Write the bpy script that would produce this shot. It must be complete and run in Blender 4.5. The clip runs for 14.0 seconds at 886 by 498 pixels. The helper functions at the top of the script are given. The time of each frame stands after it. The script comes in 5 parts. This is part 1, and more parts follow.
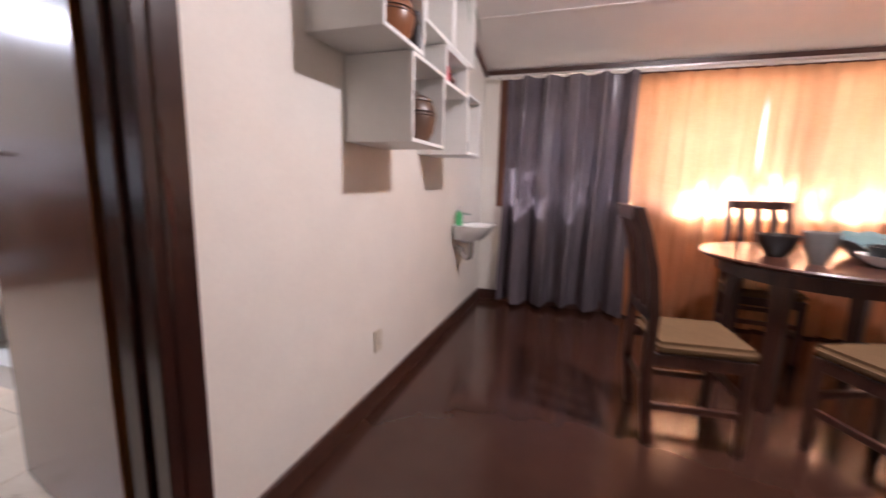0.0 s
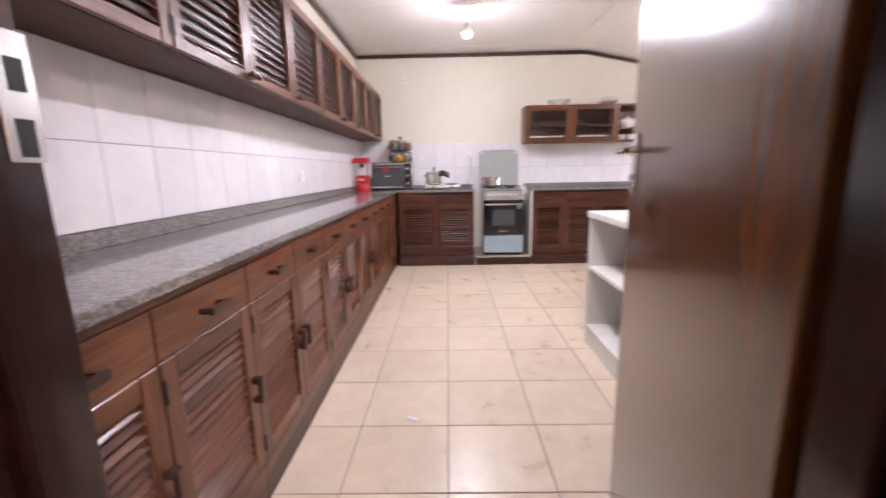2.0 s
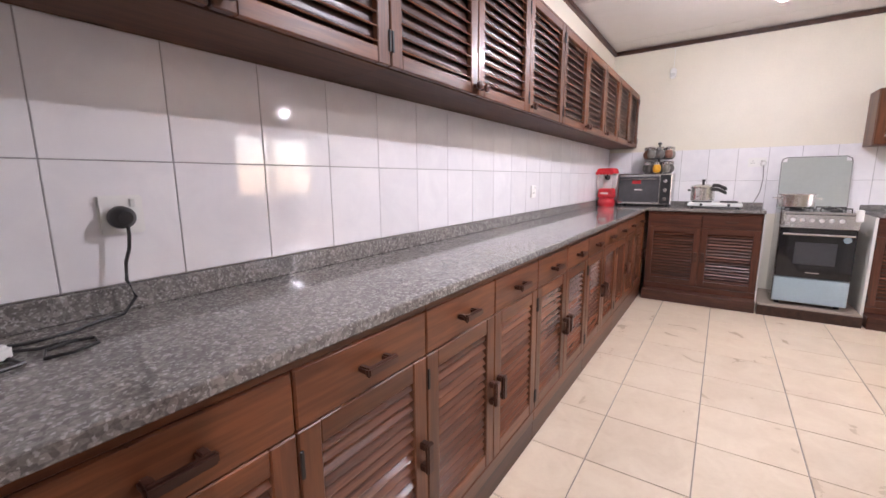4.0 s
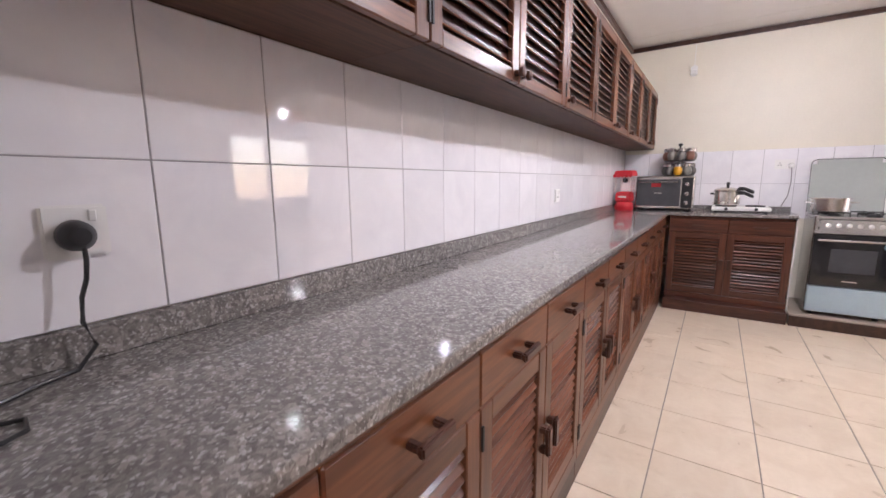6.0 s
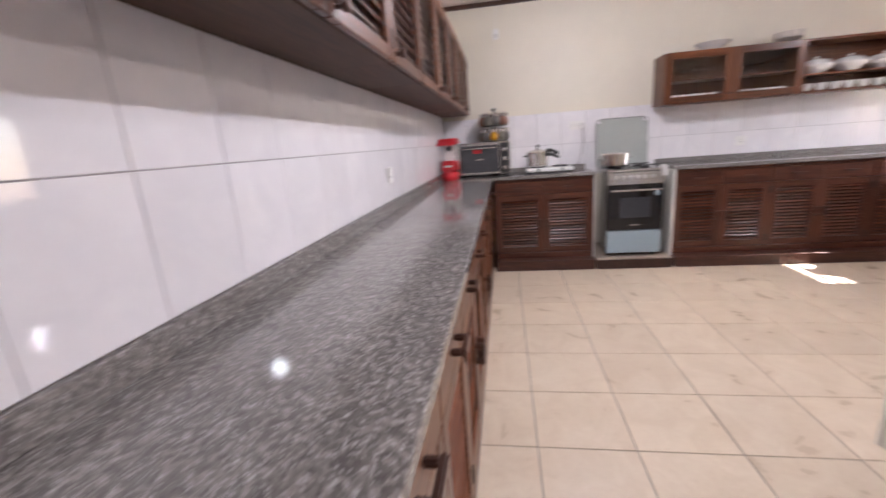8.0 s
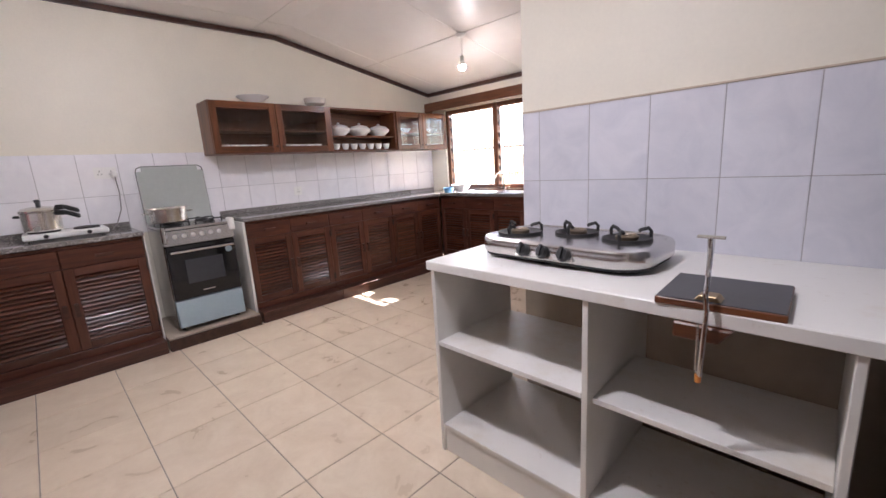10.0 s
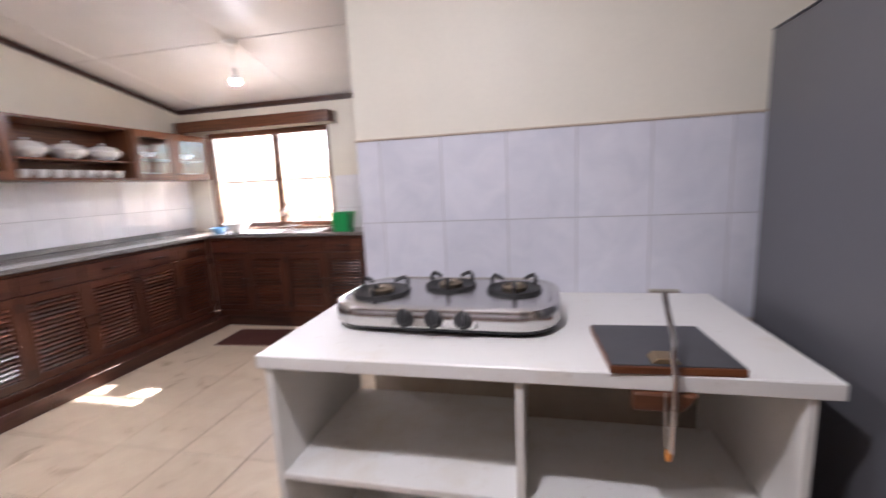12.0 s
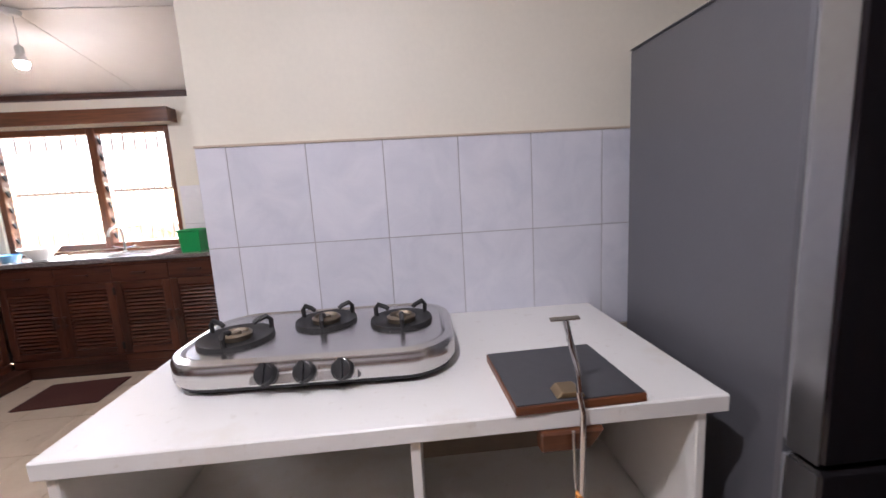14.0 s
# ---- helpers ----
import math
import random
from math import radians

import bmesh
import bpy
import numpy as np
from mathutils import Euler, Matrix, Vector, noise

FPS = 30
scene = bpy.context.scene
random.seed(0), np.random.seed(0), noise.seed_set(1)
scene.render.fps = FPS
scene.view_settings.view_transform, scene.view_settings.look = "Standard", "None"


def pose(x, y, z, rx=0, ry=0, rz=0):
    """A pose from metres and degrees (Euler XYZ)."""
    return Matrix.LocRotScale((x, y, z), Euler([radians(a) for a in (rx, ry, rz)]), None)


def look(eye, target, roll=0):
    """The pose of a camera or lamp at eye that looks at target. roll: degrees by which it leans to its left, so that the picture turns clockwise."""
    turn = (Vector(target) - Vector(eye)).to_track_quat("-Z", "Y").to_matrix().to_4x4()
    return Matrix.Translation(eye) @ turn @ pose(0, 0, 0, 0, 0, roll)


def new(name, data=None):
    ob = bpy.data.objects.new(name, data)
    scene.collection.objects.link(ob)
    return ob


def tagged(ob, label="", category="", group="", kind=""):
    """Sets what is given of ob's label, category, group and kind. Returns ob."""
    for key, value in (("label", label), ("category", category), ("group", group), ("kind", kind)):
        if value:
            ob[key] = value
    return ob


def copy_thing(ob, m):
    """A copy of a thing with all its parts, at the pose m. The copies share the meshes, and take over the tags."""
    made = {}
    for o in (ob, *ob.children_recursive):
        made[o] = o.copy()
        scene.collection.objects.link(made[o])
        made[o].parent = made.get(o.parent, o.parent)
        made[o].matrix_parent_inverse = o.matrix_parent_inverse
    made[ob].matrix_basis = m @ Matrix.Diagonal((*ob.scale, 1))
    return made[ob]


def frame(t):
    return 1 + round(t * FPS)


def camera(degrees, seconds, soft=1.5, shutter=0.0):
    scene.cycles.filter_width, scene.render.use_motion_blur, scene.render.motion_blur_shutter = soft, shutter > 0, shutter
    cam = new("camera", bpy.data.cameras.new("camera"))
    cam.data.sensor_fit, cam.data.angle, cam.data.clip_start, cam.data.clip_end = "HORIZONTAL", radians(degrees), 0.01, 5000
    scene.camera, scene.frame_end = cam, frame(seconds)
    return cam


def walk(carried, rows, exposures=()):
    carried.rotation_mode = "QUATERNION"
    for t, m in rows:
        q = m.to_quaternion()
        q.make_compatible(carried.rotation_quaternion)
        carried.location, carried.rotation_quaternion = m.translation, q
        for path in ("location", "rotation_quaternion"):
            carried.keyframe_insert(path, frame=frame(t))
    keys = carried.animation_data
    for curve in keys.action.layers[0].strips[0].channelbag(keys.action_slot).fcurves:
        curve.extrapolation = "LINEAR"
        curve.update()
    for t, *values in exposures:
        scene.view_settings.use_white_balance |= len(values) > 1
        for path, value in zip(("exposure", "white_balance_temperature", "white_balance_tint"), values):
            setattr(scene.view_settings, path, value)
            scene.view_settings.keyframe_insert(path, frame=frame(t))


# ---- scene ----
cam = camera(94.9, 14.0, 1.5, 0.5)
PATH = [
    (0, (0.097, 0.045, 1.14), (-0.535, 1.915, 0.818), 1.4),
    (0.5, (-0.074, 0.178, 1.164), (-1.194, 1.823, 0.966), 1.0),
    (1, (-0.195, 0.326, 1.194), (-1.81, 1.494, 1.03), 1.0),
    (1.5, (-0.404, 0.334, 1.165), (-2.313, 0.861, 0.886), 0.6),
    (2, (-0.573, 0.308, 1.155), (-2.536, 0.277, 0.776), -1.1),
    (2.5, (-0.658, 0.263, 1.173), (-2.554, -0.243, 0.787), -1.7),
    (3, (-0.813, 0.274, 1.195), (-2.536, -0.643, 0.761), -1.7),
    (3.5, (-0.934, 0.309, 1.199), (-2.543, -0.783, 0.733), -1.3),
    (4, (-0.981, 0.291, 1.219), (-2.609, -0.821, 0.884), -0.5),
    (6.5, (-1.184, -0.039, 1.225), (-2.835, -1.122, 0.908), -0.5),
    (7, (-1.29, -0.107, 1.247), (-3.037, -0.996, 0.848), -1.4),
    (7.5, (-1.442, -0.168, 1.255), (-3.251, -0.881, 0.788), -3.6),
    (8, (-1.564, -0.207, 1.273), (-3.476, -0.521, 0.777), -4.4),
    (8.5, (-1.729, -0.167, 1.281), (-3.629, 0.274, 0.843), -3.9),
    (9, (-1.812, -0.064, 1.271), (-3.434, 1.031, 0.857), -2.8),
    (11.5, (-2.303, 0.24, 1.291), (-3.415, 1.859, 0.916), -3.9),
    (12, (-2.446, 0.303, 1.311), (-2.878, 2.23, 0.997), -2.8),
    (12.5, (-2.493, 0.329, 1.335), (-2.295, 2.305, 1.099), -0.9),
    (13, (-2.511, 0.326, 1.36), (-2.053, 2.265, 1.183), -0.2),
    (13.5, (-2.531, 0.362, 1.341), (-2.18, 2.318, 1.112), 0.4),
    (14, (-2.461, 0.479, 1.335), (-2.314, 2.449, 1.024), -3.2),
]
EXPOSURES = [(0.0, 3.5, 5550, 22), (0.5, 3.5, 5800, 25), (1.0, 3.45, 5950, 28), (1.5, 3.55, 5900, 25), (2.0, 3.75, 6000, 25), (3.0, 3.85, 6000, 25), (4.2, 3.7, 6000, 23), (7.5, 3.48, 6000, 23), (9.0, 3.16, 6000, 22), (11.5, 3.12, 5950, 22), (13.0, 3.12, 5950, 22), (14.0, 3.08, 5950, 22)]
walk(cam, [(t, look(eye, target, roll)) for t, eye, target, roll in PATH], EXPOSURES)

# ---- strengths of the lights ----
SKY, SUN, BULB, WARM = 0.15, 5.0, 150.0, 330.0

# ---- world, sun and lamps ----
world = bpy.data.worlds.new("world")
scene.world = world
world.use_nodes = True
wn = world.node_tree.nodes
sky = wn.new("ShaderNodeTexSky")
sky.sky_type, sky.sun_disc = "NISHITA", False
sky.sun_elevation, sky.sun_rotation = radians(36.5), radians(-4)
world.node_tree.links.new(sky.outputs[0], wn["Background"].inputs[0])
wn["Background"].inputs[1].default_value = SKY
sun = new("sun", bpy.data.lights.new("sun", "SUN"))
sun.data.energy, sun.data.angle, sun.data.color = SUN, radians(0.5), (1.0, 0.93, 0.82)
sun.matrix_world = look((-6.0, 12.0, 7.56), (-6.0 + 0.07 * 9, 3.0, 0.9))


# ---- materials ----
def material(name, rough=0.5, metal=0.0, spec=0.5):
    m = bpy.data.materials.new(name)
    m.use_nodes = True
    p = m.node_tree.nodes["Principled BSDF"]
    p.inputs["Roughness"].default_value, p.inputs["Metallic"].default_value = rough, metal
    p.inputs["Specular IOR Level"].default_value = spec
    return m, m.node_tree, p


def node(tree, kind, **values):
    n = tree.nodes.new(kind)
    for key, value in values.items():
        n.inputs[key].default_value = value
    return n


def ramp(tree, source, stops):
    r = tree.nodes.new("ShaderNodeValToRGB")
    tree.links.new(source, r.inputs[0])
    while len(r.color_ramp.elements) < len(stops):
        r.color_ramp.elements.new(0.5)
    for e, (at, c) in zip(r.color_ramp.elements, stops):
        e.position, e.color = at, (*c, 1)
    return r.outputs[0]


def coords(tree, scale=(1, 1, 1), world_space=False):
    """Object coordinates, or world ones, stretched by scale."""
    mp = tree.nodes.new("ShaderNodeMapping")
    mp.inputs["Scale"].default_value = scale
    if world_space:
        tree.links.new(tree.nodes.new("ShaderNodeNewGeometry").outputs["Position"], mp.inputs[0])
    else:
        tree.links.new(tree.nodes.new("ShaderNodeTexCoord").outputs["Object"], mp.inputs[0])
    return mp.outputs[0]


def bump(tree, p, height, strength, distance=0.002):
    b = node(tree, "ShaderNodeBump", Strength=strength, Distance=distance)
    tree.links.new(height, b.inputs["Height"])
    tree.links.new(b.outputs[0], p.inputs["Normal"])


def rough_from(tree, p, fac, low, high):
    mr = node(tree, "ShaderNodeMapRange")
    mr.inputs["To Min"].default_value, mr.inputs["To Max"].default_value = low, high
    tree.links.new(fac, mr.inputs[0])
    tree.links.new(mr.outputs[0], p.inputs["Roughness"])


def mixed(tree, fac, a, b, mode="MIX"):
    """Mix two colours; fac, a and b may be sockets or values."""
    mx = tree.nodes.new("ShaderNodeMix")
    mx.data_type, mx.blend_type = "RGBA", mode
    for k, v in ((0, fac), (6, a), (7, b)):
        if isinstance(v, bpy.types.NodeSocket):
            tree.links.new(v, mx.inputs[k])
        else:
            mx.inputs[k].default_value = v if k == 0 else (*v, 1)
    return mx.outputs[2]


def plain(name, color, rough=0.5, metal=0.0, grain=0.06, scale=30.0, relief=0.05, spec=0.5):
    """A nearly plain surface: slight variation of tone at two scales, uneven gloss, fine relief."""
    m, t, p = material(name, rough, metal, spec)
    c = coords(t)
    n1 = node(t, "ShaderNodeTexNoise", Scale=scale, Detail=5.0)
    n2 = node(t, "ShaderNodeTexNoise", Scale=scale * 0.08, Detail=3.0)
    for n in (n1, n2):
        t.links.new(c, n.inputs["Vector"])
    dark = tuple(v * (1 - grain) for v in color)
    light = tuple(min(1, v * (1 + grain)) for v in color)
    col = mixed(t, 0.5, ramp(t, n1.outputs[0], ((0.3, dark), (0.7, light))), ramp(t, n2.outputs[0], ((0.35, dark), (0.65, light))))
    t.links.new(col, p.inputs["Base Color"])
    rough_from(t, p, n2.outputs[0], max(0.02, rough * 0.8), min(1, rough * 1.25))
    if relief:
        bump(t, p, n1.outputs[0], relief)
    return m


def wood(name, dark, mid, light, rough=0.35, along=0, scale=1.0, coat=0.0):
    """Stained wood, its grain along the given axis of the object."""
    m, t, p = material(name, rough)
    stretch = [14.0 * scale] * 3
    stretch[along] = 0.9 * scale
    info = t.nodes.new("ShaderNodeObjectInfo")
    c = coords(t, stretch)
    shift = t.nodes.new("ShaderNodeVectorMath")
    mul = node(t, "ShaderNodeMath")
    mul.operation = "MULTIPLY"
    mul.inputs[1].default_value = 37.0
    t.links.new(info.outputs["Random"], mul.inputs[0])
    t.links.new(c, shift.inputs[0])
    t.links.new(mul.outputs[0], shift.inputs[1])
    n1 = node(t, "ShaderNodeTexNoise", Scale=1.6, Detail=7.0, Distortion=0.6)
    n2 = node(t, "ShaderNodeTexNoise", Scale=9.0, Detail=4.0)
    n3 = node(t, "ShaderNodeTexNoise", Scale=0.16, Detail=2.0)
    for n in (n1, n2, n3):
        t.links.new(shift.outputs[0], n.inputs["Vector"])
    col = ramp(t, n1.outputs[0], ((0.28, dark), (0.5, mid), (0.74, light)))
    col = mixed(t, 0.35, col, ramp(t, n2.outputs[0], ((0.4, dark), (0.62, light))))
    hsv = node(t, "ShaderNodeHueSaturation")
    mr = node(t, "ShaderNodeMapRange")
    mr.inputs["To Min"].default_value, mr.inputs["To Max"].default_value = 0.75, 1.25
    t.links.new(info.outputs["Random"], mr.inputs[0])
    t.links.new(mr.outputs[0], hsv.inputs["Value"])
    t.links.new(col, hsv.inputs["Color"])
    t.links.new(hsv.outputs[0], p.inputs["Base Color"])
    rough_from(t, p, n3.outputs[0], rough * 0.75, rough * 1.3)
    p.inputs["Coat Weight"].default_value = coat
    p.inputs["Coat Roughness"].default_value = 0.12
    bump(t, p, n2.outputs[0], 0.12, 0.001)
    return m


def granite():
    m, t, p = material("speckled grey granite", 0.16)
    c = coords(t, world_space=True)
    v1 = node(t, "ShaderNodeTexVoronoi", Scale=105.0)
    v2 = node(t, "ShaderNodeTexVoronoi", Scale=230.0)
    n = node(t, "ShaderNodeTexNoise", Scale=62.0, Detail=6.0, Roughness=0.7, Distortion=1.2)
    n2 = node(t, "ShaderNodeTexNoise", Scale=3.0, Detail=3.0)
    for a in (v1, v2, n, n2):
        t.links.new(c, a.inputs["Vector"])
    base = ramp(t, n.outputs[0], ((0.34, (0.125, 0.117, 0.112)), (0.48, (0.185, 0.172, 0.163)), (0.57, (0.27, 0.255, 0.242)), (0.70, (0.44, 0.42, 0.395))))
    fleck = ramp(t, v1.outputs["Color"], ((0.3, (0.11, 0.102, 0.097)), (0.62, (0.22, 0.203, 0.19)), (0.85, (0.48, 0.455, 0.425))))
    col = mixed(t, 0.42, base, fleck)
    spot = ramp(t, v2.outputs["Color"], ((0.72, (0.0, 0.0, 0.0)), (0.82, (1.0, 1.0, 1.0))))
    col = mixed(t, 0.25, col, spot, "SCREEN")
    col = mixed(t, 0.3, col, ramp(t, n2.outputs[0], ((0.3, (0.75, 0.75, 0.75)), (0.7, (1, 1, 1)))), "MULTIPLY")
    t.links.new(col, p.inputs["Base Color"])
    rough_from(t, p, n2.outputs[0], 0.05, 0.11)
    return m


def glazed_tile(name, a, b, rough, vein=4.0, relief=0.0, stain=None):
    """Ceramic tile; each tile has its own tone and its own part of the pattern."""
    m, t, p = material(name, rough)
    info = t.nodes.new("ShaderNodeObjectInfo")
    c = coords(t, world_space=True)
    shift = t.nodes.new("ShaderNodeVectorMath")
    mul = node(t, "ShaderNodeMath")
    mul.operation = "MULTIPLY"
    mul.inputs[1].default_value = 53.0
    t.links.new(info.outputs["Random"], mul.inputs[0])
    t.links.new(c, shift.inputs[0])
    t.links.new(mul.outputs[0], shift.inputs[1])
    n1 = node(t, "ShaderNodeTexNoise", Scale=vein, Detail=6.0, Roughness=0.6, Distortion=0.8)
    n2 = node(t, "ShaderNodeTexNoise", Scale=vein * 9, Detail=4.0)
    for n in (n1, n2):
        t.links.new(shift.outputs[0], n.inputs["Vector"])
    col = ramp(t, n1.outputs[0], ((0.32, a), (0.66, b)))
    if stain:
        col = mixed(t, ramp(t, n2.outputs[0], ((0.45, (0, 0, 0)), (0.9, (0.2, 0.2, 0.2)))), col, stain)
    hsv = node(t, "ShaderNodeHueSaturation")
    mr = node(t, "ShaderNodeMapRange")
    mr.inputs["To Min"].default_value, mr.inputs["To Max"].default_value = 0.96, 1.03
    t.links.new(info.outputs["Random"], mr.inputs[0])
    t.links.new(mr.outputs[0], hsv.inputs["Value"])
    t.links.new(col, hsv.inputs["Color"])
    t.links.new(hsv.outputs[0], p.inputs["Base Color"])
    rough_from(t, p, n1.outputs[0], rough * 0.8, rough * 1.3)
    bump(t, p, n2.outputs[0], relief or 0.02, 0.001)
    return m


def glass(name, color=(1, 1, 1), rough=0.0):
    m, t, p = material(name, rough)
    p.inputs["Base Color"].default_value = (*color, 1)
    p.inputs["Transmission Weight"].default_value = 1.0
    p.inputs["IOR"].default_value = 1.45
    return m


def cloth(name, a, b, through_light, see=0.0, thread=900.0, rough=0.85):
    """Woven cloth: diffuse from the front, letting light through from behind; see: bare gaps in the weave."""
    m, t, p = material(name, rough, spec=0.2 if rough > 0.6 else 0.6)
    c = coords(t)
    w = node(t, "ShaderNodeTexNoise", Scale=thread / 10, Detail=3.0)
    n = node(t, "ShaderNodeTexNoise", Scale=2.5, Detail=3.0)
    for k in (w, n):
        t.links.new(c, k.inputs["Vector"])
    col = mixed(t, 0.4, ramp(t, n.outputs[0], ((0.3, a), (0.7, b))), ramp(t, w.outputs[0], ((0.35, a), (0.65, b))))
    t.links.new(col, p.inputs["Base Color"])
    bump(t, p, w.outputs[0], 0.3, 0.001)
    tr = node(t, "ShaderNodeBsdfTranslucent")
    t.links.new(col, tr.inputs[0])
    mx = node(t, "ShaderNodeMixShader")
    mx.inputs[0].default_value = through_light
    t.links.new(p.outputs[0], mx.inputs[1])
    t.links.new(tr.outputs[0], mx.inputs[2])
    last = mx
    if see:
        tp = node(t, "ShaderNodeBsdfTransparent")
        last = node(t, "ShaderNodeMixShader")
        last.inputs[0].default_value = see
        t.links.new(mx.outputs[0], last.inputs[1])
        t.links.new(tp.outputs[0], last.inputs[2])
    t.links.new(last.outputs[0], t.nodes["Material Output"].inputs[0])
    return m


def glow(name, color, strength):
    m, t, p = material(name, 0.3)
    p.inputs["Base Color"].default_value = (0.9, 0.9, 0.9, 1)
    p.inputs["Emission Color"].default_value = (*color, 1)
    p.inputs["Emission Strength"].default_value = strength
    return m


M_CREAM = plain("cream wall paint", (0.78, 0.74, 0.635), 0.46, 0, 0.03, 60, 0.05, 0.32)
M_DINING = plain("warm white wall paint", (0.79, 0.75, 0.68), 0.5, 0, 0.035, 60, 0.06, 0.35)
M_CEIL = plain("white gloss ceiling board", (0.76, 0.73, 0.70), 0.38, 0, 0.03, 8, 0.02, 0.3)
M_TRIM = wood("dark brown trim", (0.03, 0.012, 0.008), (0.06, 0.024, 0.016), (0.1, 0.04, 0.026), 0.35)
M_WOOD = wood("stained mahogany", (0.060, 0.019, 0.008), (0.130, 0.043, 0.016), (0.205, 0.074, 0.028), 0.36, 0, 0.7, 0.12)
M_WOODV = wood("upright stained mahogany", (0.060, 0.019, 0.008), (0.130, 0.043, 0.016), (0.205, 0.074, 0.028), 0.36, 2, 0.7, 0.12)
M_SLAT = wood("louvre slat wood", (0.055, 0.018, 0.010), (0.132, 0.045, 0.021), (0.22, 0.082, 0.040), 0.22, 0, 0.8, 0.3)
# Rougher, darker copy of M_WOOD: the undersides' shade is put into its colour.
M_UNDERSHADE = wood("dull shaded underside wood", (0.038, 0.014, 0.007), (0.075, 0.028, 0.013), (0.115, 0.045, 0.021), 0.6)
# Redder mahogany; shade on the cooker and sink fronts is put into it.
M_SHADERED = wood("shaded red mahogany", (0.042, 0.013, 0.008), (0.09, 0.028, 0.015), (0.145, 0.05, 0.026), 0.36, 0, 0.7, 0.12)
M_SHADEREDV = wood("upright shaded red mahogany", (0.042, 0.013, 0.008), (0.09, 0.028, 0.015), (0.145, 0.05, 0.026), 0.36, 2, 0.7, 0.12)
M_SHADEREDS = wood("shaded red louvre slat wood", (0.04, 0.013, 0.008), (0.09, 0.03, 0.017), (0.15, 0.055, 0.03), 0.24, 0, 0.8, 0.15)
M_PLINTH = wood("plinth board wood", (0.03, 0.011, 0.008), (0.065, 0.024, 0.015), (0.11, 0.042, 0.025), 0.4)
M_DARK = wood("dark plinth wood", (0.02, 0.009, 0.006), (0.045, 0.019, 0.012), (0.085, 0.036, 0.022), 0.35)
M_DOOR = wood("varnished door veneer", (0.072, 0.021, 0.005), (0.13, 0.041, 0.009), (0.21, 0.073, 0.016), 0.28, 2, 0.45, 0.32)
M_JAMB = wood("dark red door lining", (0.014, 0.005, 0.004), (0.03, 0.010, 0.007), (0.055, 0.019, 0.013), 0.22, 2, 1.0, 0.4)
M_GRANITE = granite()
M_WTILE = glazed_tile("white glazed wall tile", (0.79, 0.78, 0.81), (0.86, 0.85, 0.87), 0.05, 6.0)
M_STILE = glazed_tile("pale blue-grey wall tile", (0.62, 0.63, 0.70), (0.72, 0.72, 0.78), 0.22, 7.0)
M_FTILE = glazed_tile("beige floor tile", (0.67, 0.55, 0.415), (0.76, 0.65, 0.51), 0.28, 5.0, 0.05, (0.54, 0.41, 0.285))
M_GROUT = plain("grey grout", (0.30, 0.265, 0.225), 0.9, 0, 0.15, 80, 0.2)
M_WGROUT = plain("wall tile grout", (0.36, 0.35, 0.36), 0.85, 0, 0.1, 80, 0.2)
M_STEEL = plain("brushed stainless steel", (0.60, 0.59, 0.58), 0.24, 1.0, 0.06, 120, 0.04)
M_CHROME = plain("chrome", (0.75, 0.75, 0.77), 0.09, 1.0, 0.03, 60, 0.0)
M_ALU = plain("dull aluminium", (0.80, 0.79, 0.77), 0.32, 1.0, 0.08, 70, 0.06)
M_POT = plain("polished pot aluminium", (0.72, 0.70, 0.67), 0.25, 1.0, 0.08, 50, 0.03)
M_IRON = plain("black cast iron", (0.018, 0.017, 0.017), 0.5, 0.0, 0.2, 90, 0.2)
M_BLACK = plain("black plastic", (0.02, 0.02, 0.021), 0.35, 0, 0.1, 90, 0.03)
M_BGLASS = plain("black oven glass", (0.012, 0.012, 0.014), 0.06, 0, 0.1, 40, 0.0)
M_BLUE = plain("pale blue enamel", (0.36, 0.47, 0.53), 0.25, 0, 0.04, 50, 0.02)
M_FRIDGE = plain("grey fridge side paint", (0.115, 0.116, 0.128), 0.42, 0, 0.04, 160, 0.06)
M_FDOOR = plain("black glossy fridge door", (0.016, 0.014, 0.016), 0.12, 0, 0.1, 50, 0.0)
M_WHITE = plain("white melamine board", (0.76, 0.75, 0.715), 0.38, 0, 0.03, 25, 0.03)
def stained_board():
    """White board with faint brown stains and scuffs."""
    m, t, p = material("stained white board", 0.36)
    c = coords(t, world_space=True)
    n1 = node(t, "ShaderNodeTexNoise", Scale=2.6, Detail=7.0, Roughness=0.65)
    n2 = node(t, "ShaderNodeTexNoise", Scale=38.0, Detail=5.0)
    for n in (n1, n2):
        t.links.new(c, n.inputs["Vector"])
    col = mixed(t, ramp(t, n1.outputs[0], ((0.53, (0, 0, 0)), (0.78, (0.65, 0.65, 0.65)))), (0.77, 0.76, 0.73), (0.60, 0.51, 0.38))
    col = mixed(t, ramp(t, n2.outputs[0], ((0.64, (0, 0, 0)), (0.74, (0.35, 0.35, 0.35)))), col, (0.55, 0.5, 0.43))
    t.links.new(col, p.inputs["Base Color"])
    rough_from(t, p, n1.outputs[0], 0.28, 0.5)
    bump(t, p, n2.outputs[0], 0.05)
    return m


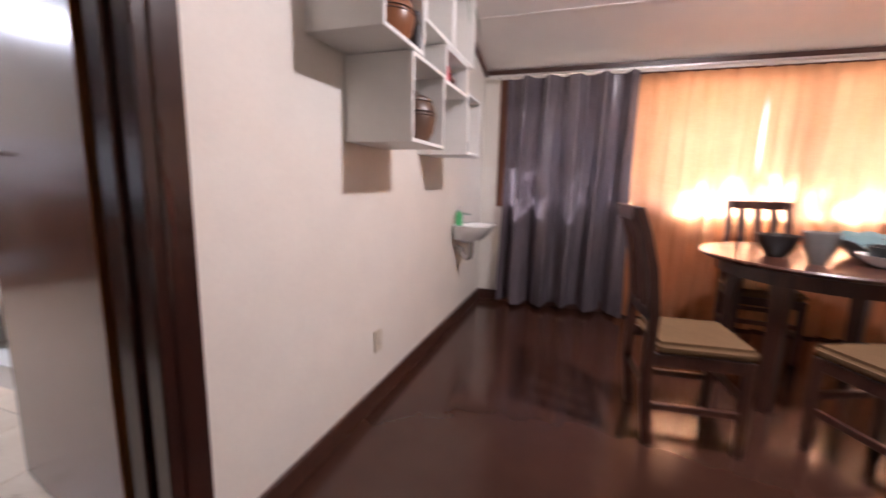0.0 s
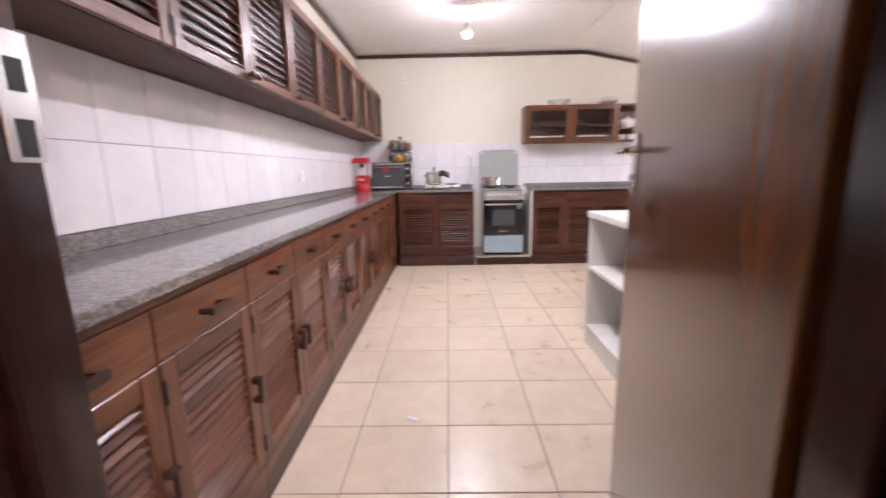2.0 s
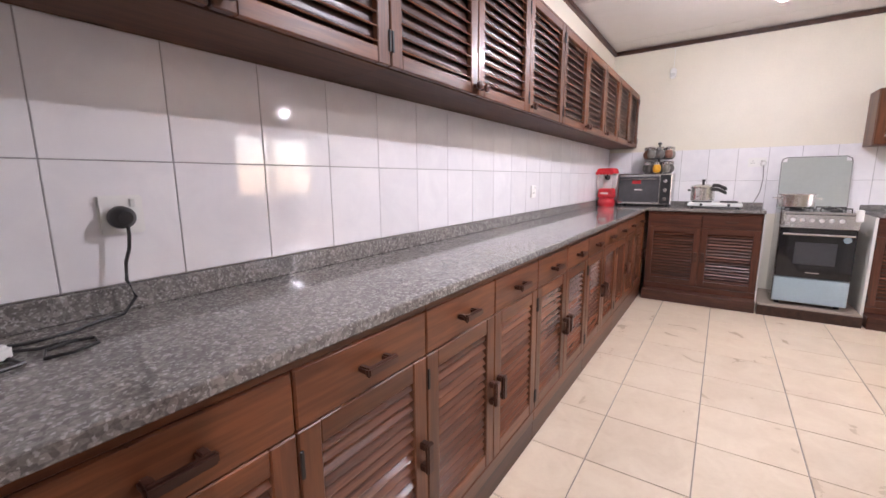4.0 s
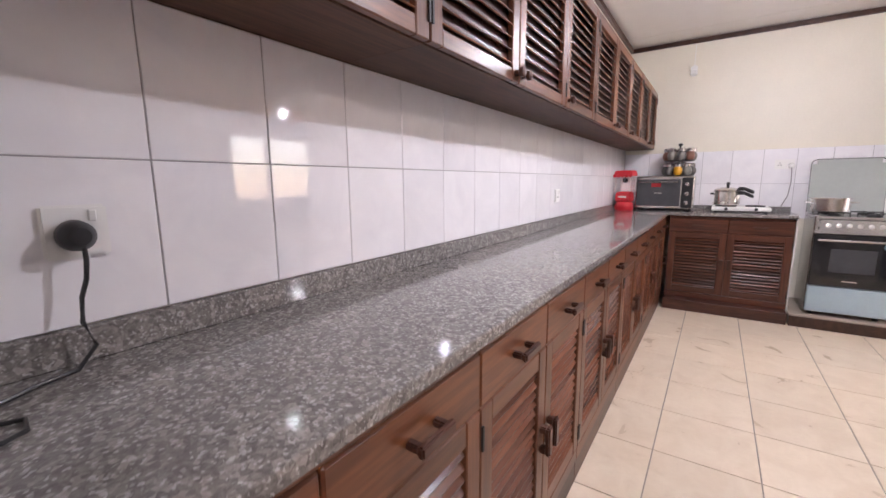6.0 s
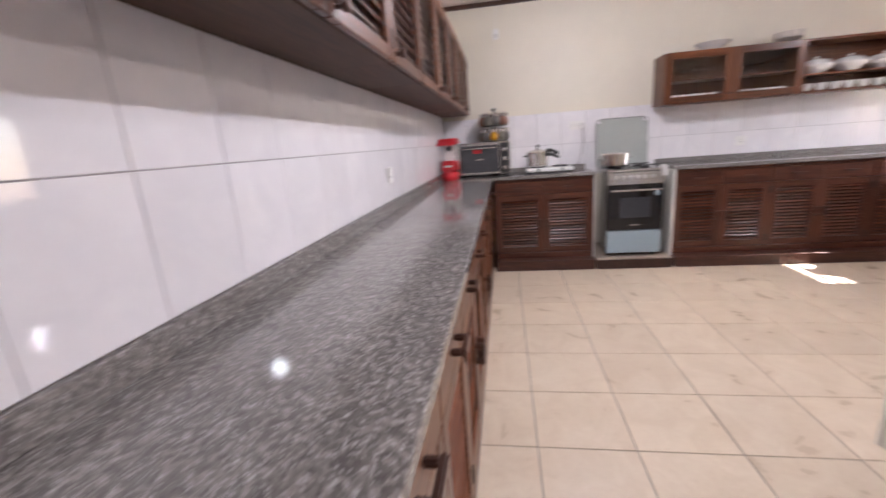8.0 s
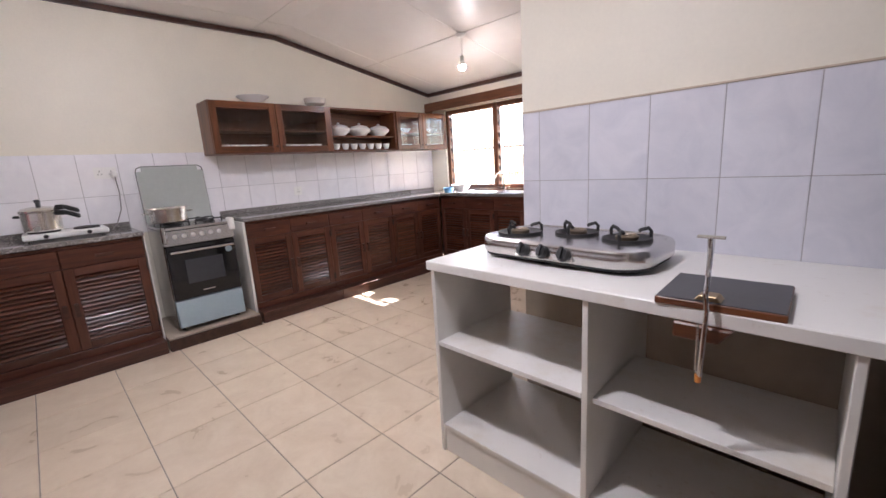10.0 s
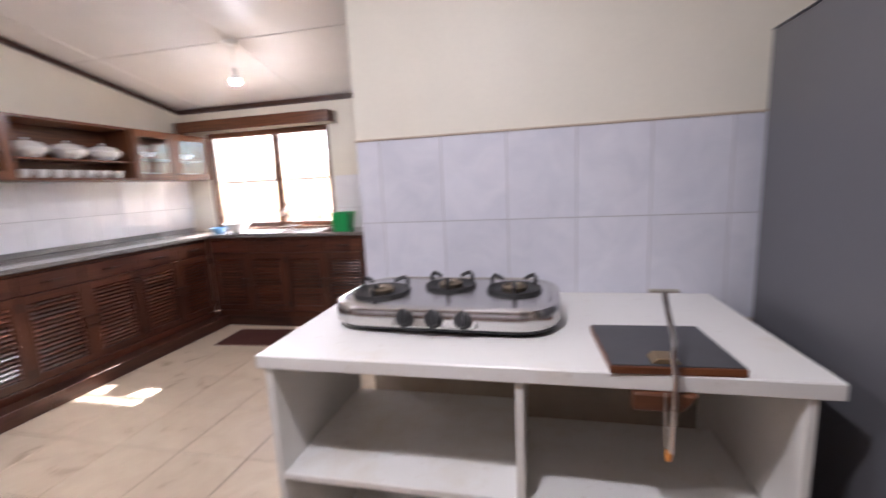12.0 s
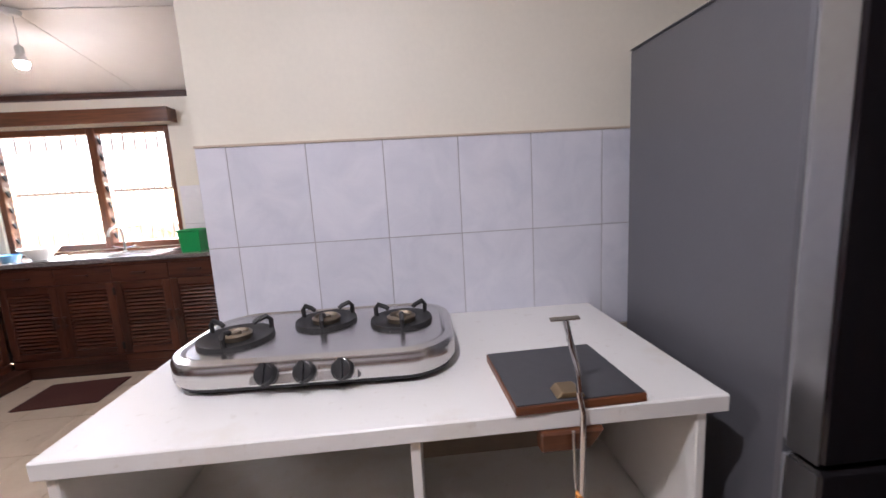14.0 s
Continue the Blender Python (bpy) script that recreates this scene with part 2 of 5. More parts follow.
M_TOPB = stained_board()
M_PLASTER = plain("unpainted brown plaster", (0.36, 0.305, 0.245), 0.85, 0, 0.12, 14, 0.25)
M_PLASTIC = plain("white plastic", (0.82, 0.82, 0.80), 0.3, 0, 0.02, 60, 0.0)
M_BARS = plain("dull cream bar paint", (0.52, 0.44, 0.37), 0.5, 0, 0.06, 40, 0.02)
M_CHINA = plain("white glazed china", (0.85, 0.85, 0.84), 0.12, 0, 0.02, 40, 0.0)
M_RED = plain("red plastic", (0.55, 0.02, 0.03), 0.28, 0, 0.06, 60, 0.0)
M_GREEN = plain("green plastic", (0.01, 0.42, 0.11), 0.35, 0, 0.06, 60, 0.0)
M_GLASS = glass("clear glass")
M_LOUVRE = glass("louvre window glass", (1.0, 0.95, 0.88), 0.08)
M_LID = plain("grey-green stove lid glass", (0.40, 0.43, 0.41), 0.08, 0, 0.05, 30, 0.0)
M_BULB = glow("lit bulb", (1.0, 0.97, 0.93), BULB)
M_FLAT = glow("lit flat bulb", (1.0, 0.97, 0.93), BULB * 1.45)
M_DIM = glow("lit dimmer bulb", (1.0, 0.97, 0.93), BULB * 0.4)
M_WARM = glow("lit warm bulb", (1.0, 0.87, 0.74), WARM)
M_DFLOOR = plain("polished red-brown floor", (0.055, 0.023, 0.015), 0.16, 0, 0.14, 6, 0.03)
M_GREY = cloth("grey satin curtain", (0.105, 0.085, 0.095), (0.18, 0.15, 0.165), 0.12, 0.0, 900.0, 0.33)
M_ORANGE = cloth("orange sheer curtain", (0.60, 0.29, 0.14), (0.70, 0.38, 0.20), 0.70)
M_SEAT = cloth("olive brown seat cloth", (0.13, 0.075, 0.035), (0.19, 0.115, 0.055), 0.0)
M_CHAIR = wood("dark chair wood", (0.028, 0.01, 0.007), (0.06, 0.022, 0.014), (0.1, 0.04, 0.024), 0.3, 2, 1.0, 0.3)
M_CLAY = plain("brown glazed clay", (0.095, 0.05, 0.03), 0.4, 0, 0.25, 20, 0.15)
M_GROUND = plain("sunlit sandy ground", (0.56, 0.41, 0.25), 0.95, 0, 0.2, 3, 0.3)
M_OUTWALL = plain("pale outside wall", (0.76, 0.58, 0.38), 0.9, 0, 0.12, 6, 0.2)
M_ROOF = plain("brown roof sheet", (0.2, 0.11, 0.07), 0.6, 0, 0.15, 10, 0.1)
M_YELLOW = plain("yellow painted board", (0.78, 0.50, 0.10), 0.5, 0, 0.06, 30, 0.03)
M_LEAF = plain("leaf green", (0.06, 0.13, 0.03), 0.45, 0, 0.3, 20, 0.05)
M_MAT = cloth("dark red door mat", (0.075, 0.028, 0.025), (0.12, 0.05, 0.04), 0.0)
M_ORTIP = plain("orange rubber", (0.7, 0.28, 0.06), 0.5, 0, 0.05, 50, 0.0)


# ---- building helpers ----
def add_box(bm, x0, x1, y0, y1, z0, z1, m=None):
    v = [bm.verts.new((x, y, z)) for z in (z0, z1) for y in (y0, y1) for x in (x0, x1)]
    for q in ((0, 2, 3, 1), (4, 5, 7, 6), (0, 1, 5, 4), (2, 6, 7, 3), (0, 4, 6, 2), (1, 3, 7, 5)):
        bm.faces.new([v[i] for i in q])
    if m is not None:
        bmesh.ops.transform(bm, matrix=m, verts=v)
    return v


def lathe(bm, profile, n=24, m=None):
    """A body turned round z from (radius, height) pairs."""
    rings = []
    for r, z in profile:
        if r < 1e-5:
            rings.append([bm.verts.new((0, 0, z))])
        else:
            rings.append([bm.verts.new((r * math.cos(6.283185 * k / n), r * math.sin(6.283185 * k / n), z)) for k in range(n)])
    for a, b in zip(rings, rings[1:]):
        for k in range(n):
            j = (k + 1) % n
            if len(a) == 1 and len(b) > 1:
                bm.faces.new((a[0], b[k], b[j]))
            elif len(b) == 1 and len(a) > 1:
                bm.faces.new((a[k], a[j], b[0]))
            elif len(a) > 1:
                bm.faces.new((a[k], a[j], b[j], b[k]))
    if m is not None:
        bmesh.ops.transform(bm, matrix=m, verts=[v for r in rings for v in r])


def tube(bm, points, r, n=10):
    """A round bar along points."""
    pts = [Vector(q) for q in points]
    rings, up = [], Vector((0.13, 0.21, 0.97)).normalized()
    for i, q in enumerate(pts):
        d = (pts[min(i + 1, len(pts) - 1)] - pts[max(i - 1, 0)]).normalized()
        a = d.cross(up)
        if a.length < 0.05:
            a = d.cross(Vector((1, 0, 0)))
        a.normalize()
        b = d.cross(a)
        rings.append([bm.verts.new(q + r * (math.cos(6.283185 * k / n) * a + math.sin(6.283185 * k / n) * b)) for k in range(n)])
    for a, b in zip(rings, rings[1:]):
        for k in range(n):
            bm.faces.new((a[k], a[(k + 1) % n], b[(k + 1) % n], b[k]))
    bm.faces.new(rings[0][::-1])
    bm.faces.new(rings[-1])


def finish(bm, mat, bevel=0.0, smooth=False, segments=1):
    if bevel:
        bmesh.ops.bevel(bm, geom=list(bm.edges), offset=bevel, segments=segments, affect="EDGES", clamp_overlap=True)
    bmesh.ops.recalc_face_normals(bm, faces=bm.faces)
    me = bpy.data.meshes.new("mesh")
    bm.to_mesh(me)
    bm.free()
    me.materials.append(mat)
    if smooth:
        me.shade_smooth()
        me.set_sharp_from_angle(angle=radians(38))
    return me


def part(name, bm, mat, parent, label="", bevel=0.0, smooth=False, m=None, segments=1):
    """Links a bmesh as one mesh object under a thing or a part."""
    ob = new(name, finish(bm, mat, bevel, smooth, segments))
    ob.parent = parent
    if m is not None:
        ob.matrix_basis = m
    return tagged(ob, label)


BOXES = {}


def block(name, dims, at, mat, parent, bevel=0.002, label="", turn=(0, 0, 0)):
    """A bevelled box part of the given size, centred at a place; alike boxes share one mesh."""
    key = (tuple(round(d, 4) for d in dims), mat.name, bevel)
    if key not in BOXES:
        bm = bmesh.new()
        x, y, z = (d / 2 for d in dims)
        add_box(bm, -x, x, -y, y, -z, z)
        BOXES[key] = finish(bm, mat, bevel)
    ob = new(name, BOXES[key])
    ob.parent = parent
    ob.matrix_basis = pose(*at, *turn)
    return tagged(ob, label)


def span(name, x0, x1, y0, y1, z0, z1, mat, parent, bevel=0.002, label=""):
    return block(name, (x1 - x0, y1 - y0, z1 - z0), ((x0 + x1) / 2, (y0 + y1) / 2, (z0 + z1) / 2), mat, parent, bevel, label)


def thing(name, m, label, category, group=""):
    ob = new(name)
    ob.matrix_basis = m
    ob.empty_display_size = 0.1
    return tagged(ob, label, category, group)


def single(name, bm, mat, m, label, category, group="", bevel=0.0, smooth=True):
    """A thing that is one mesh."""
    ob = new(name, finish(bm, mat, bevel, smooth))
    ob.matrix_basis = m
    return tagged(ob, label, category, group)


def structure(name, boxes, mat, label, category, bevel=0.0):
    bm = bmesh.new()
    for b in boxes:
        add_box(bm, *b)
    ob = new(name, finish(bm, mat, bevel))
    return tagged(ob, label, category, kind="structure")


# ---- the plan, in metres ----
XW, XE = -6.15, -0.975        # kitchen: stove wall, door wall
YS, YN = -0.855, 4.15         # kitchen: long counter wall, window wall
XD = -0.845                   # dining face of the door wall
YD = 3.95                     # dining end wall
YR, ZR = 2.08, 2.62           # where the ceiling starts to slope, and its flat height
SLOPE, DSLOPE = 0.193, 0.246   # falls of the kitchen and the dining ceiling
TOP = 0.925                    # worktop height
FY, FX = -0.345, -5.60        # fronts of the base cabinets
YB = 1.866                    # face of the burner wall


def ceil_z(y):
    return ZR - max(0.0, y - YR) * SLOPE


# ---- structure: walls, floors, ceilings ----
wall_south = structure("wall_south", [(-6.3, XE, YS - 0.15, YS, 0, 2.9)], M_CREAM, "cream painted wall behind the long worktop", "wall")
wall_west = structure("wall_west", [(-6.3, XW, YS, 4.30, 0, 2.9)], M_CREAM, "cream painted wall behind the cooker", "wall")
WX0, WX1, WZ0, WZ1 = -5.86, -4.42, 0.95, 1.96
wall_north = structure("wall_north", [(XW, WX0, YN, 4.30, 0, 2.9), (WX1, XD, YN, 4.30, 0, 2.9), (WX0, WX1, YN, 4.30, 0, WZ0), (WX0, WX1, YN, 4.30, WZ1, 2.9)],
                       M_CREAM, "cream painted outside wall with a wide window", "wall")
wall_burner = structure("wall_burner", [(-3.13, XE, YB, 2.0, 0, 2.9)], M_CREAM, "cream painted short wall with a tiled band", "wall")
DY0, DY1, DZ = -0.165, 0.76, 2.12
wall_door = structure("wall_door", [(XE, XD, -2.3, DY0, 0, 2.9), (XE, XD, DY1, 4.15, 0, 2.9), (XE, XD, DY0, DY1, DZ, 2.9)], M_DINING,
                      "warm white wall between kitchen and dining room", "wall")
EX0, EX1, EZ0, EZ1 = -0.62, 2.75, 0.95, 2.03
wall_end = structure("wall_end", [(XD, EX0, YD, 4.10, 0, 2.9), (EX1, 3.4, YD, 4.10, 0, 2.9), (EX0, EX1, YD, 4.10, 0, EZ0), (EX0, EX1, YD, 4.10, EZ1, 2.9)],
                     M_DINING, "warm white end wall with a wide curtained window", "wall")
wall_east = structure("wall_east", [(3.25, 3.4, -2.3, YD, 0, 2.9)], M_DINING, "plain warm white dining room wall", "wall")
wall_back = structure("wall_back", [(XD, 3.4, -2.45, -2.3, 0, 2.9)], M_DINING, "plain warm white dining room wall", "wall")

floor_kitchen = structure("floor_kitchen", [(-6.3, XD - 0.06, -1.0, 4.15, -0.12, -0.004)], M_GROUT, "beige tiled kitchen floor with grey joints", "floor")
floor_dining = structure("floor_dining", [(XD - 0.06, 3.4, -2.45, 4.1, -0.12, 0.0)], M_DFLOOR, "dark red-brown polished floor", "floor")


def ceiling(name, x0, x1, y0, y1, seams_x, seams_y, label, slope=SLOPE):
    bm = bmesh.new()
    add_box(bm, x0, x1, y0, YR, ZR, ZR + 0.04)
    v = add_box(bm, x0, x1, YR, y1, ZR, ZR + 0.04)
    for q in v:
        if q.co.y > YR + 0.1:
            q.co.z -= (y1 - YR) * slope
    # thin cover strips over the board joints
    for x in seams_x:
        for a, b in ((y0, YR), (YR, y1)):
            s = add_box(bm, x - 0.012, x + 0.012, a, b, ZR - 0.004, ZR - 0.0005)
            for q in s:
                q.co.z -= max(0, q.co.y - YR) * slope
    for y in seams_y:
        s = add_box(bm, x0, x1, y - 0.012, y + 0.012, ZR - 0.006, ZR - 0.001)
        for q in s:
            q.co.z -= max(0, q.co.y - YR) * slope
    return tagged(new(name, finish(bm, M_CEIL)), label, "ceiling", kind="structure")


ceiling("ceiling_kitchen", XW, XE, YS, YN, (-5.82, -4.6, -3.38, -2.16), (0.62, 1.86, 3.1), "white gloss board ceiling with joint strips")
ceiling("ceiling_dining", XD, 3.25, -2.3, YD, (0.35, 1.55, 2.75), (-0.4, 0.85, 2.08, 3.2), "white gloss board ceiling with joint strips", DSLOPE)

# dark cornice strips along the tops of the walls
def cornice(boxes, slope=SLOPE, name="trim"):
    bm = bmesh.new()
    for x0, x1, y0, y1 in boxes:
        s = add_box(bm, x0, x1, y0, y1, ZR - 0.045, ZR - 0.007)
        for q in s:
            q.co.z -= max(0, q.co.y - YR) * slope
    return tagged(new(name, finish(bm, M_TRIM)), "dark brown wooden cornice strip", "trim", kind="structure")


cornice([(XW, XE, YS, YS + 0.03)])
cornice([(XW, XW + 0.03, YS + 0.03, YR), (XW, XW + 0.03, YR, YN - 0.03)])
cornice([(XW, XE, YN - 0.03, YN)])
cornice([(XD, 3.25, YD - 0.03, YD)], DSLOPE)
cornice([(XD, XD + 0.03, -2.3, YR), (XD, XD + 0.03, YR, YD - 0.03)], DSLOPE)
structure("baseboard", [(XD, XD + 0.018, DY1 + 0.06, YD, 0, 0.10), (XD, XD + 0.018, -2.3, DY0 - 0.06, 0, 0.10)], M_TRIM, "dark brown wooden baseboard", "baseboard", 0.004)
structure("baseboard", [(XD + 0.018, 3.25, YD - 0.018, YD, 0, 0.10)], M_TRIM, "dark brown wooden baseboard", "baseboard", 0.004)

# ---- door opening and its open door ----
door_1 = thing("door_1", pose(0, 0, 0), "dark red wooden door lining with moulded casing", "door frame")
door_1["kind"] = "structure"
span("jamb", XE - 0.012, XD + 0.012, 0.70, DY1, 0, DZ, M_JAMB, door_1, 0.006)
span("jamb", XE - 0.012, XD + 0.012, DY0, -0.095, 0, DZ, M_JAMB, door_1, 0.006)
span("head", XE - 0.012, XD + 0.012, -0.095, 0.70, 2.06, DZ, M_JAMB, door_1, 0.006)
span("door_stop", XE + 0.04, XE + 0.075, 0.685, 0.70, 0, 2.06, M_JAMB, door_1, 0.004)
span("door_stop", XE + 0.04, XE + 0.075, -0.095, -0.08, 0, 2.06, M_JAMB, door_1, 0.004)
span("casing", XD + 0.001, XD + 0.02, 0.735, 0.815, 0, 2.155, M_JAMB, door_1, 0.006)
span("casing", XD + 0.001, XD + 0.02, -0.22, -0.14, 0, 2.155, M_JAMB, door_1, 0.006)
span("casing", XD + 0.001, XD + 0.02, -0.14, 0.735, 2.085, 2.155, M_JAMB, door_1, 0.006)
span("strike_plate", XE - 0.013, XE + 0.024, -0.095, -0.0925, 1.17, 1.29, M_STEEL, door_1, 0.001, "worn steel strike plate")
span("latch_hole", XE - 0.003, XE + 0.014, -0.0926, -0.0918, 1.235, 1.265, M_BLACK, door_1, 0.0)
span("latch_hole", XE - 0.003, XE + 0.014, -0.0926, -0.0918, 1.175, 1.21, M_BLACK, door_1, 0.0)

LEAF = pose(-0.992, 0.705, 0, 0, 0, 168.3)
leaf = thing("kitchen_door", LEAF, "varnished reddish wooden door standing open into the kitchen", "door")
block("panel", (0.845, 0.04, 2.02), (0.4225, 0.0, 1.03), M_DOOR, leaf, 0.003)
block("lock_plate", (0.003, 0.024, 0.22), (0.8455, 0, 1.15), M_STEEL, leaf, 0.0008, "steel lock faceplate")
block("latch", (0.012, 0.012, 0.03), (0.851, 0, 1.19), M_STEEL, leaf, 0.002)
block("dead_bolt", (0.005, 0.012, 0.05), (0.848, 0, 1.12), M_CHROME, leaf, 0.002)
for side in (-1, 1):
    hp = block("handle_plate", (0.042, 0.006, 0.165), (0.79, side * 0.023, 1.165), M_CHROME, leaf, 0.002, "chrome handle plate")
    bm = bmesh.new()
    lathe(bm, [(0, 0), (0.016, 0), (0.014, 0.012), (0.009, 0.02), (0.009, 0.045), (0, 0.045)], 16, pose(0, side * 0.003, 0.035, -90 * side))
    s = side * 0.045
    tube(bm, [(0.004, s, 0.035), (-0.02, s * 1.05, 0.036), (-0.06, s * 1.1, 0.031), (-0.105, s * 1.0, 0.033)], 0.008)
    part("lever", bm, M_CHROME, hp, smooth=True)
    bm = bmesh.new()
    lathe(bm, [(0, 0), (0.011, 0), (0.011, 0.007), (0, 0.007)], 16, pose(0, side * 0.003, -0.04, -90 * side))
    part("key_rose", bm, M_CHROME, hp, smooth=True)
for z in (0.25, 1.05, 1.85):
    bm = bmesh.new()
    tube(bm, [(0, -0.026, z - 0.05), (0, -0.026, z + 0.05)], 0.007)
    part("hinge", bm, M_STEEL, leaf, smooth=True)


# ---- base and wall cabinets ----
def louvre_door(parent, x0, x1, z0, z1, y, knob, pitch=0.029, upper=False, hinge=True, woods=None):
    """A framed door with sloping slats between x0 and x1; its front is at y, its cabinet behind. knob: 'l' or 'r'."""
    flat, upright, slats = woods or (M_WOOD, M_WOODV, M_SLAT)
    st, ra = (0.056, 0.055) if not upper else (0.052, 0.045)
    d = new("door")
    d.empty_display_size = 0.05
    d.parent = parent
    d.matrix_basis = pose(x0, y, 0)
    w = x1 - x0
    for a in (0, w - st):
        span("stile", a, a + st, -0.022, 0, z0, z1, upright, d, 0.003)
    span("rail", st, w - st, -0.0205, 0, z0, z0 + ra, flat, d, 0.003)
    span("rail", st, w - st, -0.0205, 0, z1 - ra, z1, flat, d, 0.003)
    n = int((z1 - z0 - 2 * ra) / pitch)
    step = (z1 - z0 - 2 * ra) / n
    rnd = random.Random(int(1000 * (x0 + 3 * z0 + 7 * w)))
    lean, tall, thick = (-52, 0.70, 0.0055) if upper else (-42, 0.80, 0.0065)
    for k in range(n):
        block("slat", (w - 2 * st + 0.004, thick, step * tall), (w / 2, -0.0075, z0 + ra + (k + 0.5) * step), slats, d, 0.0015, turn=(lean + rnd.uniform(-3.5, 3.5), rnd.uniform(-0.25, 0.25), 0))
    span("back_board", st, w - st, 0.012, 0.018, z0 + ra, z1 - ra, M_DARK, d, 0.0)
    kx = w - st * 0.5 if knob == "r" else st * 0.5
    if upper:
        bm = bmesh.new()
        lathe(bm, [(0, 0), (0.009, 0), (0.008, 0.012), (0.017, 0.019), (0.017, 0.031), (0.012, 0.034), (0, 0.034)], 12, pose(kx, -0.022, z0 + 0.03, 90))
        part("knob", bm, M_TRIM, d, "dark turned wooden knob", smooth=True)
    else:
        kz = (z0 + z1) / 2 + 0.005
        bm = bmesh.new()
        add_box(bm, kx - 0.014, kx + 0.014, -0.056, -0.042, kz - 0.046, kz + 0.046)
        for s in (-0.033, 0.033):
            add_box(bm, kx - 0.012, kx + 0.012, -0.045, -0.021, kz + s - 0.011, kz + s + 0.011)
        part("handle", bm, M_TRIM, d, "dark wooden pull handle", 0.004, segments=2)
    if hinge:
        hx = 0.004 if knob == "r" else w - 0.004
        for z in (z0 + 0.07, z1 - 0.07):
            block("hinge", (0.008, 0.006, 0.06), (hx, -0.0245, z), M_IRON, d, 0.001)
    return d


def drawer(parent, x0, x1, z0, z1, y, mat):
    d = span("drawer_front", x0, x1, y - 0.02, y, z0, z1, mat, parent, 0.004)
    bm = bmesh.new()
    add_box(bm, -0.05, 0.05, -0.05, -0.036, -0.011, 0.011)
    for s in (-0.038, 0.038):
        add_box(bm, s - 0.009, s + 0.009, -0.038, -0.009, -0.008, 0.008)
    part("handle", bm, M_TRIM, d, "dark wooden pull handle", 0.004, segments=2)
    return d


def base_unit(m, w, doors, depth, group, knobs=None, drawers=True, step=0.008, label="stained mahogany base cabinet with louvred doors and drawers", woods=None):
    """A base cabinet w wide; its own x runs along the front, y into the wall."""
    flat = (woods or (M_WOOD,))[0]
    u = thing("base_cabinet", m, label, "cabinet", group)
    span("body", 0.0, w, 0.024, depth, 0.10, TOP - 0.035, M_DARK, u, 0.002)
    span("plinth", 0.0, w, step, depth, 0.0, 0.0995, M_PLINTH, u, 0.003)
    span("bottom_rail", 0.0, w, 0.003, 0.0238, 0.10, 0.155, flat, u, 0.003)
    span("top_rail", 0.0, w, 0.003, 0.0238, TOP - 0.055, TOP - 0.036, flat, u, 0.002)
    dw = w / doors
    for k in range(doors):
        a, b = k * dw + 0.0018, (k + 1) * dw - 0.0018
        knob = (knobs or "rl" * 9)[k]
        if drawers:
            drawer(u, a, b, 0.7405, TOP - 0.057, 0.022, flat)
        louvre_door(u, a, b, 0.16, 0.738 if drawers else 0.84, 0.0235, knob, woods=woods)
    return u


def upper_unit(m, widths, knobs, group):
    """A wall cabinet with one louvred door for each of the given widths."""
    w = sum(widths)
    u = thing("wall_cabinet", m, "stained mahogany wall cabinet with louvred doors", "cabinet", group)
    span("body", 0.0, w, 0.024, 0.292, 0.03, 0.565, M_DARK, u, 0.002)
    span("bottom_board", 0.0, w, 0.0245, 0.292, 0.0, 0.0295, M_UNDERSHADE, u, 0.0006)
    span("top_board", 0.0, w, 0.006, 0.292, 0.566, 0.58, M_WOOD, u, 0.003)
    a = 0.0
    for dw, knob in zip(widths, knobs):
        louvre_door(u, a + 0.003, a + dw - 0.003, 0.003, 0.565, 0.0235, knob, 0.038, True)
        a += dw
    return u


base_unit(pose(-0.99, FY, 0, 0, 0, 180), 0.84, 2, 0.50, "long row of base cabinets", "rr")
x = -1.83
for k in range(4):
    base_unit(pose(x, FY, 0, 0, 0, 180), 0.82 if k else 0.825, 2, 0.50, "long row of base cabinets")
    x -= 0.82 if k else 0.825
base_unit(pose(x, FY, 0, 0, 0, 180), x - FX - 0.0, 1, 0.50, "long row of base cabinets")
SHADED_RED = (M_SHADERED, M_SHADEREDV, M_SHADEREDS)
RED_LABEL = "shaded red mahogany base cabinet with louvred doors and drawers"
base_unit(pose(FX, FY + 0.03, 0, 0, 0, 90), 0.62 - FY - 0.03, 2, 0.53, "base cabinets beside the cooker", step=-0.12, label=RED_LABEL, woods=SHADED_RED)
for k in range(2):
    base_unit(pose(FX, 1.34 + 0.80 * k, 0, 0, 0, 90), 0.80, 2, 0.53, "base cabinets beside the cooker", step=-0.12, label=RED_LABEL, woods=SHADED_RED)
base_unit(pose(FX, 2.94, 0, 0, 0, 90), 0.77, 2, 0.53, "base cabinets beside the cooker", step=-0.12, label=RED_LABEL, woods=SHADED_RED)
SY = 3.72
base_unit(pose(FX + 0.0, SY, 0), 0.83, 2, 0.41, "base cabinets under the sink", label="shaded red mahogany base cabinet under the sink", woods=SHADED_RED)
base_unit(pose(FX + 0.83, SY, 0), 0.83, 2, 0.41, "base cabinets under the sink", label="shaded red mahogany base cabinet under the sink", woods=SHADED_RED)

DOOR_W = 0.5275
x = -0.985
for widths, knobs in (((0.4525, DOOR_W), "rl"), ((DOOR_W, DOOR_W), "rl"), ((DOOR_W,), "l"), ((DOOR_W, DOOR_W), "rl"), ((DOOR_W,), "l"), ((DOOR_W, 0.4925), "rl")):
    upper_unit(pose(x, -0.56, 1.553, 0, 0, 180), widths, knobs, "long row of wall cabinets")
    x -= sum(widths)


